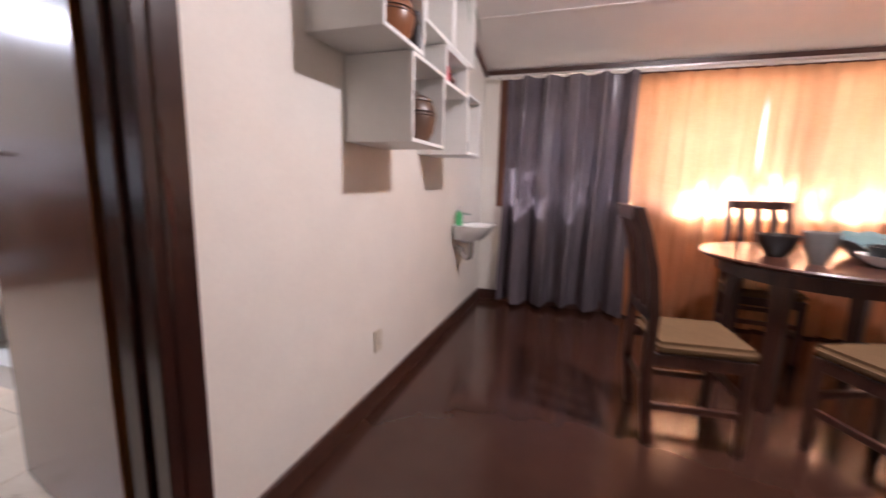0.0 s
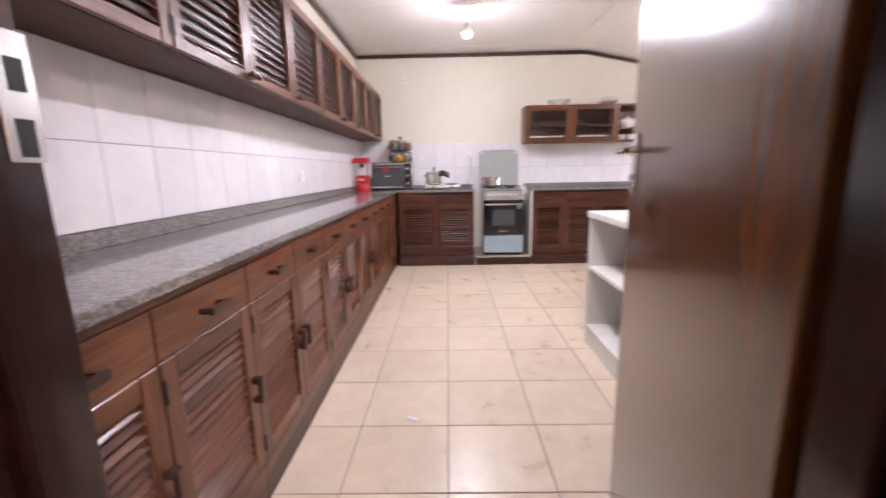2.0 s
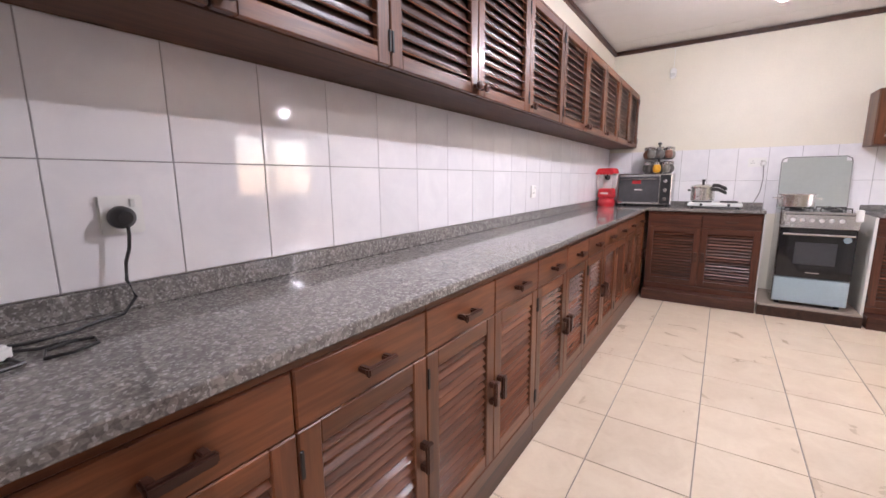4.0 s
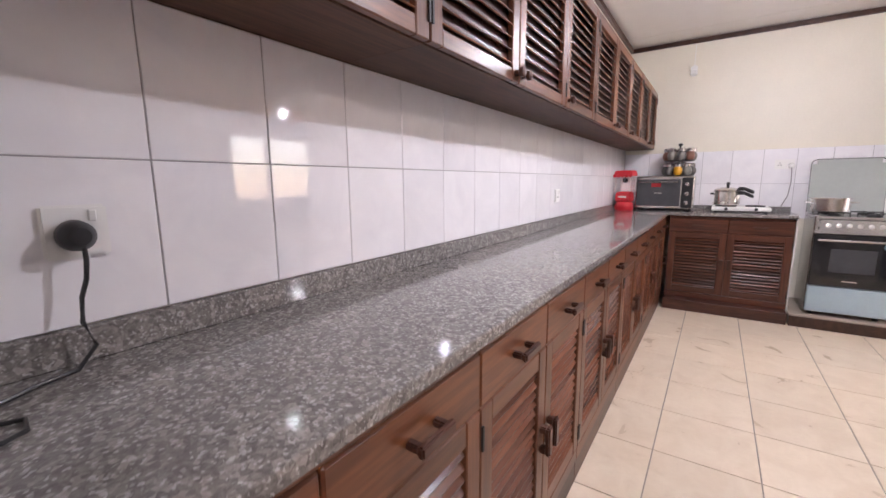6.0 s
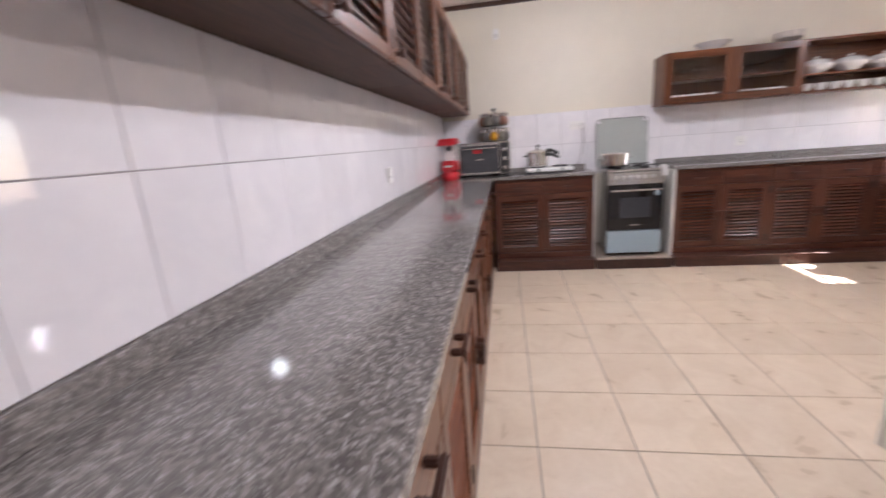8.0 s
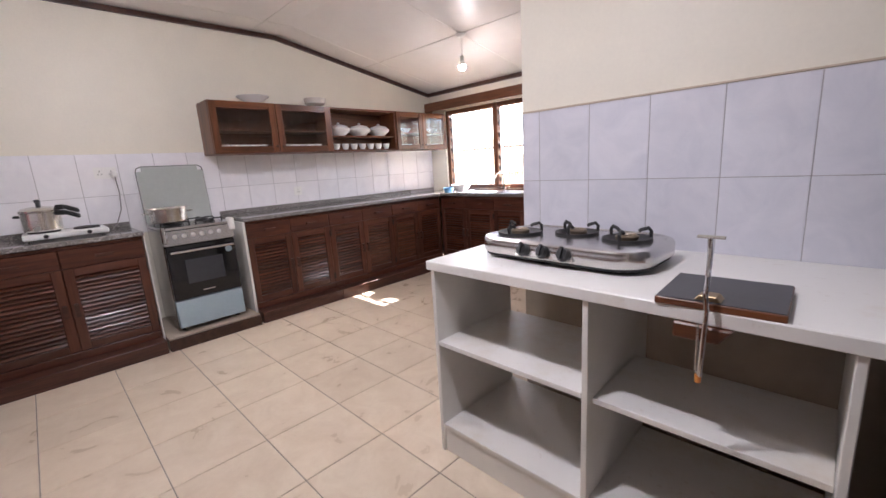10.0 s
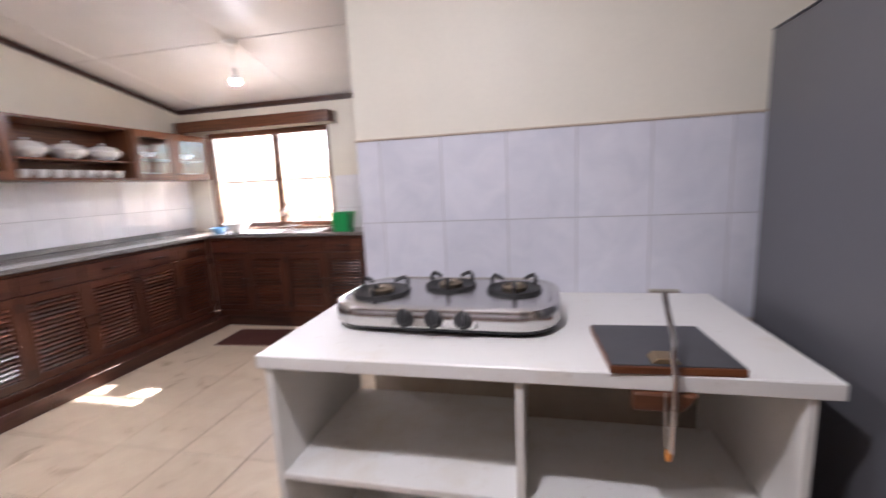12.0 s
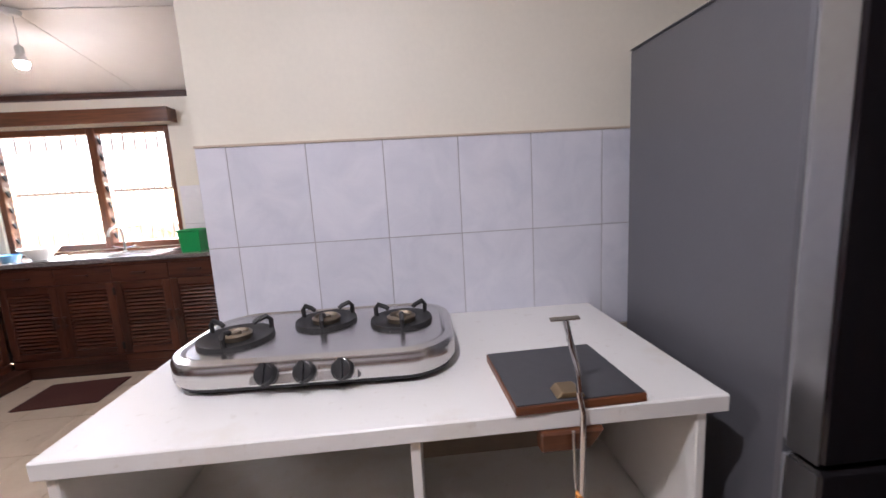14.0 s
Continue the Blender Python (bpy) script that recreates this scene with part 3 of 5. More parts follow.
# ---- worktops ----
def slab(name, boxes, label):
    w = thing(name, pose(0, 0, 0), label, "worktop")
    span("slab", *boxes[0], M_GRANITE, w, 0.003)
    for b in boxes[1:]:
        span("upstand", *b, M_GRANITE, w, 0.002)
    return w


slab("worktop", [(XW + 0.001, XE - 0.003, YS + 0.001, FY + 0.02, TOP - 0.03, TOP), (XW + 0.001, XE - 0.003, YS + 0.001, YS + 0.022, TOP + 0.0005, 0.985)],
     "speckled grey granite worktop with a low upstand")
slab("worktop", [(XW + 0.001, FX + 0.025, FY + 0.021, 0.63, TOP - 0.03, TOP), (XW + 0.001, XW + 0.02, FY + 0.021, 0.63, TOP + 0.0005, 0.965)], "speckled grey granite worktop beside the cooker")
slab("worktop", [(XW + 0.001, FX + 0.025, 1.325, SY - 0.021, TOP - 0.03, TOP), (XW + 0.001, XW + 0.02, 1.325, SY - 0.021, TOP + 0.0005, 0.965)], "speckled grey granite worktop beside the cooker")
slab("worktop", [(XW + 0.001, -3.92, SY - 0.02, YN - 0.001, TOP - 0.03, TOP)], "pale sunlit granite worktop around the sink")

# ---- lamps ----
def hanging_bulb(x, y, z, mat, label, dome=0.034):
    """A bare bulb on a short cord from the ceiling; z is the middle of the bulb."""
    b = thing("hanging_bulb", pose(x, y, z), label, "lamp", "bare hanging bulbs")
    top = ceil_z(y) - z
    bm = bmesh.new()
    lathe(bm, [(0, -dome), (0.018, -dome * 0.88), (0.029, -dome * 0.47), (0.033, 0.004)], 20)
    part("bulb", bm, mat, b, "lit frosted dome of the bulb", smooth=True)
    bm = bmesh.new()
    lathe(bm, [(0, 0.0042), (0.0345, 0.0042), (0.0335, 0.012), (0.029, 0.024), (0.018, 0.038), (0.0145, 0.05), (0, 0.05)], 20)
    part("bulb_collar", bm, M_PLASTIC, b, "white plastic bulb collar", smooth=True)
    bm = bmesh.new()
    lathe(bm, [(0, 0.048), (0.02, 0.048), (0.021, 0.085), (0.01, 0.095), (0, 0.095)], 16)
    part("holder", bm, M_PLASTIC, b, smooth=True)
    bm = bmesh.new()
    tube(bm, [(0, 0, 0.09), (0.003, 0.002, top * 0.6), (0, 0, top - 0.02)], 0.003, 6)
    part("cord", bm, M_PLASTIC, b)
    bm = bmesh.new()
    lathe(bm, [(0, top - 0.03), (0.03, top - 0.028), (0.045, top - 0.008), (0.045, top), (0, top)], 18)
    part("ceiling_rose", bm, M_PLASTIC, b, smooth=True)
    return b


hanging_bulb(-4.47, 0.50, 2.34, M_BULB, "lit bare bulb hanging on a short cord from the ceiling")
# Dome shape is invented: flattened so that less light reaches the burner wall.
hanging_bulb(-2.72, 0.60, 2.28, M_FLAT, "lit bulb near the kitchen door, flattened to light the wall less", 0.005)
hanging_bulb(-4.59, 3.10, 2.145, M_DIM, "lit bare bulb hanging near the window")
hanging_bulb(0.95, 1.65, 2.36, M_WARM, "warm lit bulb hanging over the dining table")


# ---- the cooker and its niche ----
structure("niche_base", [(XW + 0.01, FX + 0.108, 0.634, 1.316, 0.0, 0.10)], M_PLASTER, "low plastered step under the cooker", "plinth", 0.004)
structure("niche_panel", [(XW + 0.01, FX + 0.012, 1.3185, 1.3385, 0.0, TOP - 0.032)], M_WHITE, "pale board lining the cooker niche", "panel", 0.002)
structure("niche_panel", [(XW + 0.01, FX + 0.012, 0.6215, 0.6315, 0.0, TOP - 0.032)], M_WHITE, "pale board lining the cooker niche", "panel", 0.002)


structure("niche_plinth", [(FX + 0.109, FX + 0.123, 0.634, 1.316, 0.0, 0.09)], M_DARK, "dark wooden plinth board under the cooker", "plinth", 0.003)


def cooker():
    c = thing("cooker", pose(-5.56, 0.98, 0.10, 0, 0, 90), "stainless steel gas cooker with a raised glass lid", "cooker")
    w = 0.25
    span("body", -w, w, 0.03, 0.50, 0.03, 0.80, M_STEEL, c, 0.004)
    for sx in (-1, 1):
        for y in (0.08, 0.44):
            bm = bmesh.new()
            lathe(bm, [(0, 0), (0.02, 0), (0.016, 0.03), (0, 0.03)], 12)
            part("foot", bm, M_BLACK, c, m=pose(sx * 0.2, y, 0))
    span("hob", -w, w, 0.0, 0.50, 0.801, 0.825, M_STEEL, c, 0.006)
    panel = part("control_panel", wedge(w), M_STEEL, c, "slanted stainless control panel", 0.003)
    for k in range(6):
        bm = bmesh.new()
        lathe(bm, [(0, 0), (0.017, 0), (0.017, 0.006), (0.013, 0.008), (0.012, 0.024), (0, 0.026)], 16)
        part("knob", bm, M_ALU, panel, smooth=True, m=pose(-0.17 + 0.062 * k, -0.012, 0.755, 78))
    d = span("oven_door", -w + 0.005, w - 0.005, -0.012, 0.028, 0.26, 0.685, M_BGLASS, c, 0.005, "black glass oven door")
    block("oven_window", (0.27, 0.004, 0.19), (0, -0.0215, 0.0), plain("smoky oven window", (0.05, 0.052, 0.058), 0.05, 0, 0.1, 20, 0.0), d, 0.001)
    bm = bmesh.new()
    tube(bm, [(-0.225, -0.05, 0.165), (0.225, -0.05, 0.165)], 0.010, 12)
    for s in (-0.2, 0.2):
        add_box(bm, s - 0.01, s + 0.01, -0.05, -0.018, 0.158, 0.172)
    part("door_handle", bm, M_STEEL, d, "steel bar handle", smooth=True)
    block("logo_plate", (0.09, 0.002, 0.008), (0, -0.0212, -0.165), M_STEEL, d, 0.0)
    bm = bmesh.new()
    lathe(bm, [(0, 0), (0.026, 0), (0.026, 0.001), (0, 0.001)], 20, pose(0.19, -0.0205, 0.13, 90))
    part("sticker", bm, M_BLUE, d, "round pale blue sticker")
    span("drawer", -w + 0.005, w - 0.005, -0.008, 0.028, 0.035, 0.25, M_BLUE, c, 0.005, "pale blue-grey lower drawer front")
    span("end_cap", w - 0.03, w + 0.012, -0.03, 0.05, 0.755, 0.85, M_PLASTIC, c, 0.006, "white plastic corner cap")
    span("end_cap", -w - 0.008, -w + 0.028, -0.028, 0.05, 0.71, 0.835, M_STEEL, c, 0.008, "bright steel corner cap")
    lid = thing("lid", pose(0, 0.485, 0.83, -6), "", "")
    lid.parent = c
    for key in ("label", "category"):
        lid.pop(key, None)
    bm = bmesh.new()
    v = add_box(bm, -0.245, 0.245, -0.004, 0.004, 0.0, 0.47)
    edges = [e for e in bm.edges if abs(e.verts[0].co.z - 0.47) < 1e-5 and abs(e.verts[1].co.z - 0.47) < 1e-5 and abs(e.verts[0].co.x - e.verts[1].co.x) < 1e-5]
    bmesh.ops.bevel(bm, geom=edges, offset=0.04, segments=6, affect="EDGES")
    part("lid_glass", bm, M_LID, lid, "grey-green glass lid")
    bm = bmesh.new()
    rim = [(-0.245, 0, 0.0), (-0.245, 0, 0.43), (-0.238, 0, 0.455), (-0.205, 0, 0.472), (0.205, 0, 0.472), (0.238, 0, 0.455), (0.245, 0, 0.43), (0.245, 0, 0.0)]
    tube(bm, rim, 0.004, 8)
    part("lid_rim", bm, M_BLACK, lid, smooth=True)
    for sx in (-0.12, 0.12):
        for y in (0.14, 0.36):
            bm = bmesh.new()
            lathe(bm, [(0, 0.826), (0.045, 0.826), (0.042, 0.838), (0.03, 0.842), (0, 0.842)], 18, Matrix.Translation((sx, y, 0)))
            part("burner", bm, M_IRON, c, smooth=True)
            bm = bmesh.new()
            for a in range(4):
                add_box(bm, 0.025, 0.1, -0.004, 0.004, 0.845, 0.855, Matrix.Translation((sx, y, 0)) @ pose(0, 0, 0, 0, 0, 90 * a))
                add_box(bm, 0.094, 0.102, -0.004, 0.004, 0.826, 0.846, Matrix.Translation((sx, y, 0)) @ pose(0, 0, 0, 0, 0, 90 * a))
            part("pan_support", bm, M_IRON, c)
    return c


def wedge(w):
    """The control panel: a box whose front leans back at the top."""
    bm = bmesh.new()
    for q in add_box(bm, -w, w, -0.02, 0.029, 0.69, 0.80):
        if q.co.z > 0.75 and q.co.y < 0:
            q.co.y = -0.002
    return bm


cooker()


def pot(name, m, r, h, label, handles=True, mat=None, category="pot"):
    mat = mat or M_POT
    p = thing(name, m, label, category)
    bm = bmesh.new()
    lathe(bm, [(0, 0), (r * 0.86, 0), (r * 0.93, h * 0.06), (r * 0.97, h), (r * 1.09, h + 0.004), (r * 1.09, h + 0.007), (r * 0.95, h + 0.006), (r * 0.9, h * 0.1), (0, h * 0.07)], 36)
    part("bowl", bm, mat, p, smooth=True)
    if handles:
        for s in (-1, 1):
            bm = bmesh.new()
            tube(bm, [(-0.03, s * r * 0.95, h * 0.7), (-0.025, s * (r + 0.03), h * 0.75), (0.025, s * (r + 0.03), h * 0.75), (0.03, s * r * 0.95, h * 0.7)], 0.004, 8)
            part("handle", bm, mat, p, smooth=True)
    return p


pot("cooking_pot", pose(-5.76, 0.84, 0.956), 0.135, 0.105, "wide dull aluminium cooking pot on the cooker")

# ---- things on the worktop by the cooker ----
def toaster_oven():
    o = thing("toaster_oven", pose(-5.78, -0.405, TOP, 0, 0, 90), "black and steel countertop oven with a glass door", "oven")
    w, h, d = 0.26, 0.34, 0.31
    span("body", -w, w, 0.012, d, 0.018, h, M_STEEL, o, 0.008)
    for sx in (-0.22, 0.22):
        for y in (0.05, 0.26):
            bm = bmesh.new()
            lathe(bm, [(0, 0), (0.015, 0), (0.013, 0.019), (0, 0.019)], 10)
            part("foot", bm, M_BLACK, o, m=pose(sx, y, 0))
    span("front_frame", -w + 0.002, w - 0.002, 0.0, 0.0115, 0.02, h - 0.004, M_STEEL, o, 0.004)
    door = span("glass_door", -w + 0.015, w - 0.115, -0.012, -0.001, 0.045, h - 0.03, plain("grey oven glass", (0.075, 0.075, 0.08), 0.08, 0, 0.15, 20, 0.0), o, 0.003, "dark glass oven door")
    bm = bmesh.new()
    tube(bm, [(-0.17, -0.035, 0.105), (0.17, -0.035, 0.105)], 0.007, 10)
    for s in (-0.15, 0.15):
        add_box(bm, s - 0.006, s + 0.006, -0.036, -0.005, 0.1, 0.11)
    part("handle", bm, M_STEEL, door, smooth=True)
    block("sticker", (0.085, 0.001, 0.035), (-0.02, -0.0063, 0.075), M_RED, door, 0.0, "red sticker")
    block("print_line", (0.075, 0.001, 0.014), (0.0, -0.0063, -0.005), M_STEEL, door, 0.0, "pale printed line")
    span("control_strip", w - 0.105, w - 0.012, -0.008, -0.0005, 0.03, h - 0.015, M_BLACK, o, 0.003)
    for z in (0.08, 0.17, 0.26):
        bm = bmesh.new()
        lathe(bm, [(0, 0), (0.022, 0), (0.02, 0.014), (0.008, 0.016), (0.008, 0.022), (0, 0.022)], 18)
        part("knob", bm, M_STEEL, o, smooth=True, m=pose(w - 0.058, -0.008, z, 90))
    return o


toaster_oven()


def spice_rack():
    s = thing("spice_rack", pose(-5.94, -0.30, TOP + 0.34) @ Matrix.Scale(1.16, 4), "carousel rack holding small spice jars", "spice rack")
    bm = bmesh.new()
    lathe(bm, [(0, 0), (0.115, 0), (0.115, 0.008), (0, 0.008)], 28)
    lathe(bm, [(0, 0.128), (0.115, 0.128), (0.115, 0.134), (0, 0.134)], 28)
    tube(bm, [(0, 0, 0), (0, 0, 0.265)], 0.008)
    lathe(bm, [(0, 0.255), (0.016, 0.26), (0.018, 0.275), (0, 0.285)], 14)
    part("carousel", bm, M_BLACK, s, smooth=True)
    tints = [(0.26, 0.12, 0.08), (0.11, 0.10, 0.09), (0.16, 0.15, 0.14), (0.22, 0.21, 0.18), (0.30, 0.28, 0.25), (0.7, 0.36, 0.02)]
    fills = [plain(f"spice {k}", c, 0.35, 0, 0.25, 60, 0.1) for k, c in enumerate(tints)]
    jar, cap = bmesh.new(), bmesh.new()
    lathe(jar, [(0, 0), (0.02, 0), (0.03, 0.012), (0.036, 0.034), (0.031, 0.056), (0.022, 0.07), (0, 0.07)], 14)
    lathe(cap, [(0, 0.0705), (0.027, 0.0705), (0.028, 0.094), (0.02, 0.101), (0, 0.102)], 14)
    cap_mesh = finish(cap, M_STEEL, 0, True)
    jar_mesh = finish(jar, fills[0], 0, True)
    meshes = []
    for f in fills:
        me = jar_mesh.copy()
        me.materials[0] = f
        meshes.append(me)
    for row in range(2):
        for k in range(8):
            a = radians(45 * k + 12 * row)
            j = new("jar", meshes[5 if (k, row) == (0, 0) else (k * 3 + row * 2) % 5])
            j.parent = s
            j.matrix_basis = pose(0.098 * math.cos(a), 0.098 * math.sin(a), 0.009 + 0.127 * row)
            lid = new("lid", cap_mesh)
            lid.parent = j
    return s


spice_rack()


M_PALE = plain("cloudy pale plastic", (0.62, 0.58, 0.54), 0.25, 0, 0.05, 40, 0.0)


def popcorn_machine():
    """A small retro machine: red bowl base, clear cabin on red posts, scalloped red roof."""
    p = thing("popcorn_machine", pose(-5.61, -0.738, TOP, 0, 0, 80) @ Matrix.Scale(0.93, 4), "red and clear plastic countertop popcorn machine", "popcorn machine")
    bm = bmesh.new()
    lathe(bm, [(0, 0), (0.086, 0), (0.094, 0.012), (0.096, 0.05), (0.088, 0.08), (0.074, 0.095), (0, 0.095)], 28)
    part("base", bm, M_RED, p, "rounded red base", smooth=True)
    bm = bmesh.new()
    for q in add_box(bm, -0.082, 0.082, -0.07, 0.075, 0.0955, 0.205):
        if q.co.z > 0.2:
            q.co.x *= 0.86
    part("front_panel", bm, M_RED, p, "red front panel", 0.012, segments=2)
    block("label_band", (0.09, 0.002, 0.02), (0, -0.0715, 0.15), M_PALE, p, 0.0, "pale label band")
    for x in (-0.078, 0.078):
        for y in (-0.072, 0.072):
            block("post", (0.01, 0.01, 0.165), (x, y, 0.288), M_PALE, p, 0.002)
    for x in (-0.078, 0.078):
        g = block("clear_side", (0.002, 0.132, 0.163), (x, 0, 0.288), M_GLASS, p, 0.0)
        g.visible_shadow = False
    g = block("clear_front", (0.144, 0.002, 0.163), (0, -0.072, 0.288), M_GLASS, p, 0.0)
    g.visible_shadow = False
    block("back_wall", (0.144, 0.003, 0.163), (0, 0.072, 0.288), M_PALE, p, 0.0, "cloudy pale back wall")
    bm = bmesh.new()
    lathe(bm, [(0, 0.30), (0.022, 0.302), (0.028, 0.325), (0.028, 0.345), (0.006, 0.349), (0.006, 0.370), (0, 0.370)], 18)
    part("kettle", bm, M_IRON, p, "small dark popping kettle", smooth=True)
    bm = bmesh.new()
    for q in add_box(bm, -0.1, 0.1, -0.092, 0.092, 0.3705, 0.43):
        if q.co.z > 0.4:
            q.co.x *= 0.84
            q.co.y *= 0.84
    part("roof", bm, M_RED, p, "flared red roof", 0.008, segments=2)
    for k in range(5):
        bm = bmesh.new()
        lathe(bm, [(0, 0), (0.02, 0), (0.018, 0.004), (0, 0.005)], 14, pose(-0.08 + 0.04 * k, -0.0925, 0.376, 90))
        part("scallop", bm, M_RED, p, smooth=True)


popcorn_machine()


def hotplate():
    h = thing("hot_plate", pose(-5.77, 0.235, TOP, 0, 0, 90), "white enamelled double electric hot plate", "hot plate")
    span("body", -0.225, 0.225, -0.02, 0.24, 0.012, 0.05, M_PLASTIC, h, 0.008)
    for x in (-0.19, 0.19):
        for y in (0.01, 0.21):
            bm = bmesh.new()
            lathe(bm, [(0, 0), (0.012, 0), (0.012, 0.013), (0, 0.013)], 10)
            part("foot", bm, M_BLACK, h, m=pose(x, y, 0))
    for x, r in ((-0.11, 0.085), (0.115, 0.075)):
        bm = bmesh.new()
        lathe(bm, [(0, 0.05), (r, 0.05), (r, 0.06), (r - 0.008, 0.063), (0, 0.061)], 28)
        part("plate", bm, M_IRON, h, smooth=True, m=pose(x, 0.12, 0))
    for x in (-0.11, 0.115):
        bm = bmesh.new()
        lathe(bm, [(0, 0), (0.014, 0), (0.012, 0.012), (0, 0.013)], 14)
        part("knob", bm, M_BLACK, h, smooth=True, m=pose(x, -0.02, 0.031, 90))
    c = thing("pressure_cooker", pose(-5.89, 0.125, TOP + 0.0635, 0, 0, 60), "aluminium pressure cooker with black handles", "pressure cooker")
    bm = bmesh.new()
    lathe(bm, [(0, 0), (0.096, 0), (0.104, 0.01), (0.104, 0.125), (0.108, 0.127), (0, 0.127)], 32)
    part("body", bm, M_POT, c, smooth=True)
    bm = bmesh.new()
    lathe(bm, [(0.109, 0.128), (0.11, 0.14), (0.09, 0.155), (0.04, 0.166), (0, 0.168)], 32)
    part("lid", bm, M_POT, c, smooth=True)
    bm = bmesh.new()
    lathe(bm, [(0, 0.166), (0.012, 0.166), (0.012, 0.19), (0.017, 0.193), (0.015, 0.212), (0, 0.214)], 14)
    part("weight", bm, M_BLACK, c, "black pressure weight", smooth=True)
    for z in (0.098, 0.136):
        bm = bmesh.new()
        for q in add_box(bm, 0.095, 0.15, -0.017, 0.017, z, z + 0.034) + add_box(bm, 0.15, 0.225, -0.016, 0.016, z + 0.002, z + 0.032):
            if q.co.x > 0.2:
                q.co.z -= 0.032
        part("handle", bm, M_BLACK, c, bevel=0.006, segments=2)
    bm = bmesh.new()
    add_box(bm, -0.15, -0.1, -0.02, 0.02, 0.095, 0.112)
    part("side_grip", bm, M_BLACK, c, bevel=0.005)


hotplate()


def socket_plate(m, w, h, label, holes=1, switch=True, mat=None):
    """A wall socket; its own front looks along -y."""
    s = thing("wall_socket", m, label, "socket")
    bm = bmesh.new()
    add_box(bm, -w / 2, w / 2, -0.009, 0, -h / 2, h / 2)
    part("plate", bm, mat or M_PLASTIC, s, bevel=0.004, segments=2)
    for k in range(holes):
        ox = 0 if holes == 1 else (-0.036 + 0.072 * k)
        bm = bmesh.new()
        for x, z in ((0, 0.012), (-0.011, -0.01), (0.011, -0.01)):
            add_box(bm, ox + x - 0.003, ox + x + 0.003, -0.0098, -0.0092, z - 0.004, z + 0.004)
        part("pin_holes", bm, M_BLACK, s)
        if switch:
            block("rocker", (0.012, 0.006, 0.02), (ox + 0.022, -0.0105, 0.026), mat or M_PLASTIC, s, 0.002, turn=(8, 0, 0))
    return s


near_socket = socket_plate(pose(-1.336, YS + 0.0065, 1.147, 0, 0, 180), 0.088, 0.088, "white wall socket on the tiles with a plug in it")
socket_plate(pose(-3.81, YS + 0.0065, 1.13, 0, 0, 180), 0.088, 0.088, "white wall socket on the tiles")
socket_plate(pose(XW + 0.0065, 0.55, 1.365, 0, 0, 90), 0.146, 0.088, "white double wall socket with a plug and cord", 2)
socket_plate(pose(XW + 0.0065, 2.12, 1.09, 0, 0, 90), 0.088, 0.088, "white wall socket on the tiles")
socket_plate(pose(XD + 0.0005, 1.815, 0.335, 0, 0, 90), 0.075, 0.115, "cream wall socket low on the dining wall", 1, False, plain("cream plastic", (0.62, 0.55, 0.44), 0.4))


def plug(m, points, label, cap=None, flex=None):
    p = thing("plug", m, label, "plug")
    bm = bmesh.new()
    lathe(bm, [(0, 0), (0.024, 0), (0.026, 0.008), (0.024, 0.028), (0.014, 0.04), (0, 0.041)], 20, pose(0, 0, 0, 90))
    part("cap", bm, cap or M_BLACK, p, smooth=True)
    bm = bmesh.new()
    tube(bm, points, 0.0038, 8)
    part("cord", bm, flex or M_BLACK, p, "hanging flex", smooth=True)


zc = TOP + 0.005 - 1.142
plug(pose(-1.330, YS + 0.0165, 1.142, 0, 0, 180),
     [(0.004, -0.03, -0.012), (0.004, -0.032, -0.04), (0.001, -0.03, -0.07), (-0.008, -0.028, -0.1), (-0.012, -0.03, -0.14), (0.0, -0.035, zc + 0.03), (-0.03, -0.045, zc),
      (-0.08, -0.06, zc), (-0.13, -0.09, zc), (-0.19, -0.10, zc), (-0.25, -0.085, zc), (-0.31, -0.10, zc), (-0.29, -0.15, zc), (-0.23, -0.17, zc), (-0.22, -0.21, zc), (-0.28, -0.235, zc)],
     "black plug with a flex trailing over the worktop")
zc = TOP + 0.005 - 1.36
plug(pose(XW + 0.016, 0.60, 1.352, 0, 0, 90),
     [(0, -0.03, -0.012), (0.002, -0.034, -0.05), (0.008, -0.03, -0.15), (-0.004, -0.03, -0.28), (-0.05, -0.04, zc + 0.04), (-0.09, -0.06, zc), (-0.15, -0.1, zc), (-0.22, -0.14, zc)],
     "white plug with a grey flex hanging to the hot plate", M_PLASTIC, plain("grey flex", (0.22, 0.21, 0.21), 0.5))

sensor = thing("alarm_sensor", pose(XW, -0.25, 2.31, 0, 0, 90), "small white alarm sensor high on the wall", "sensor")
bm = bmesh.new()
add_box(bm, -0.03, 0.03, -0.045, 0, -0.05, 0.05)
part("case", bm, M_PLASTIC, sensor, bevel=0.012, segments=2)
bm = bmesh.new()
add_box(bm, -0.02, 0.02, -0.048, -0.0445, -0.035, 0.0)
part("lens", bm, plain("milky lens", (0.7, 0.7, 0.68), 0.2), sensor, bevel=0.003)
bm = bmesh.new()
tube(bm, [(0, -0.004, 0.045), (0, -0.004, 0.15), (0.002, -0.004, 0.262)], 0.003, 6)
part("cable", bm, M_PLASTIC, sensor, "thin white cable to the ceiling", smooth=True)


# ---- wall cabinet with glass doors and its dishes ----
def crockery(name, m, profile, label, category, group, n=28):
    bm = bmesh.new()
    lathe(bm, profile, n)
    return single(name, bm, M_CHINA, m, label, category, group)


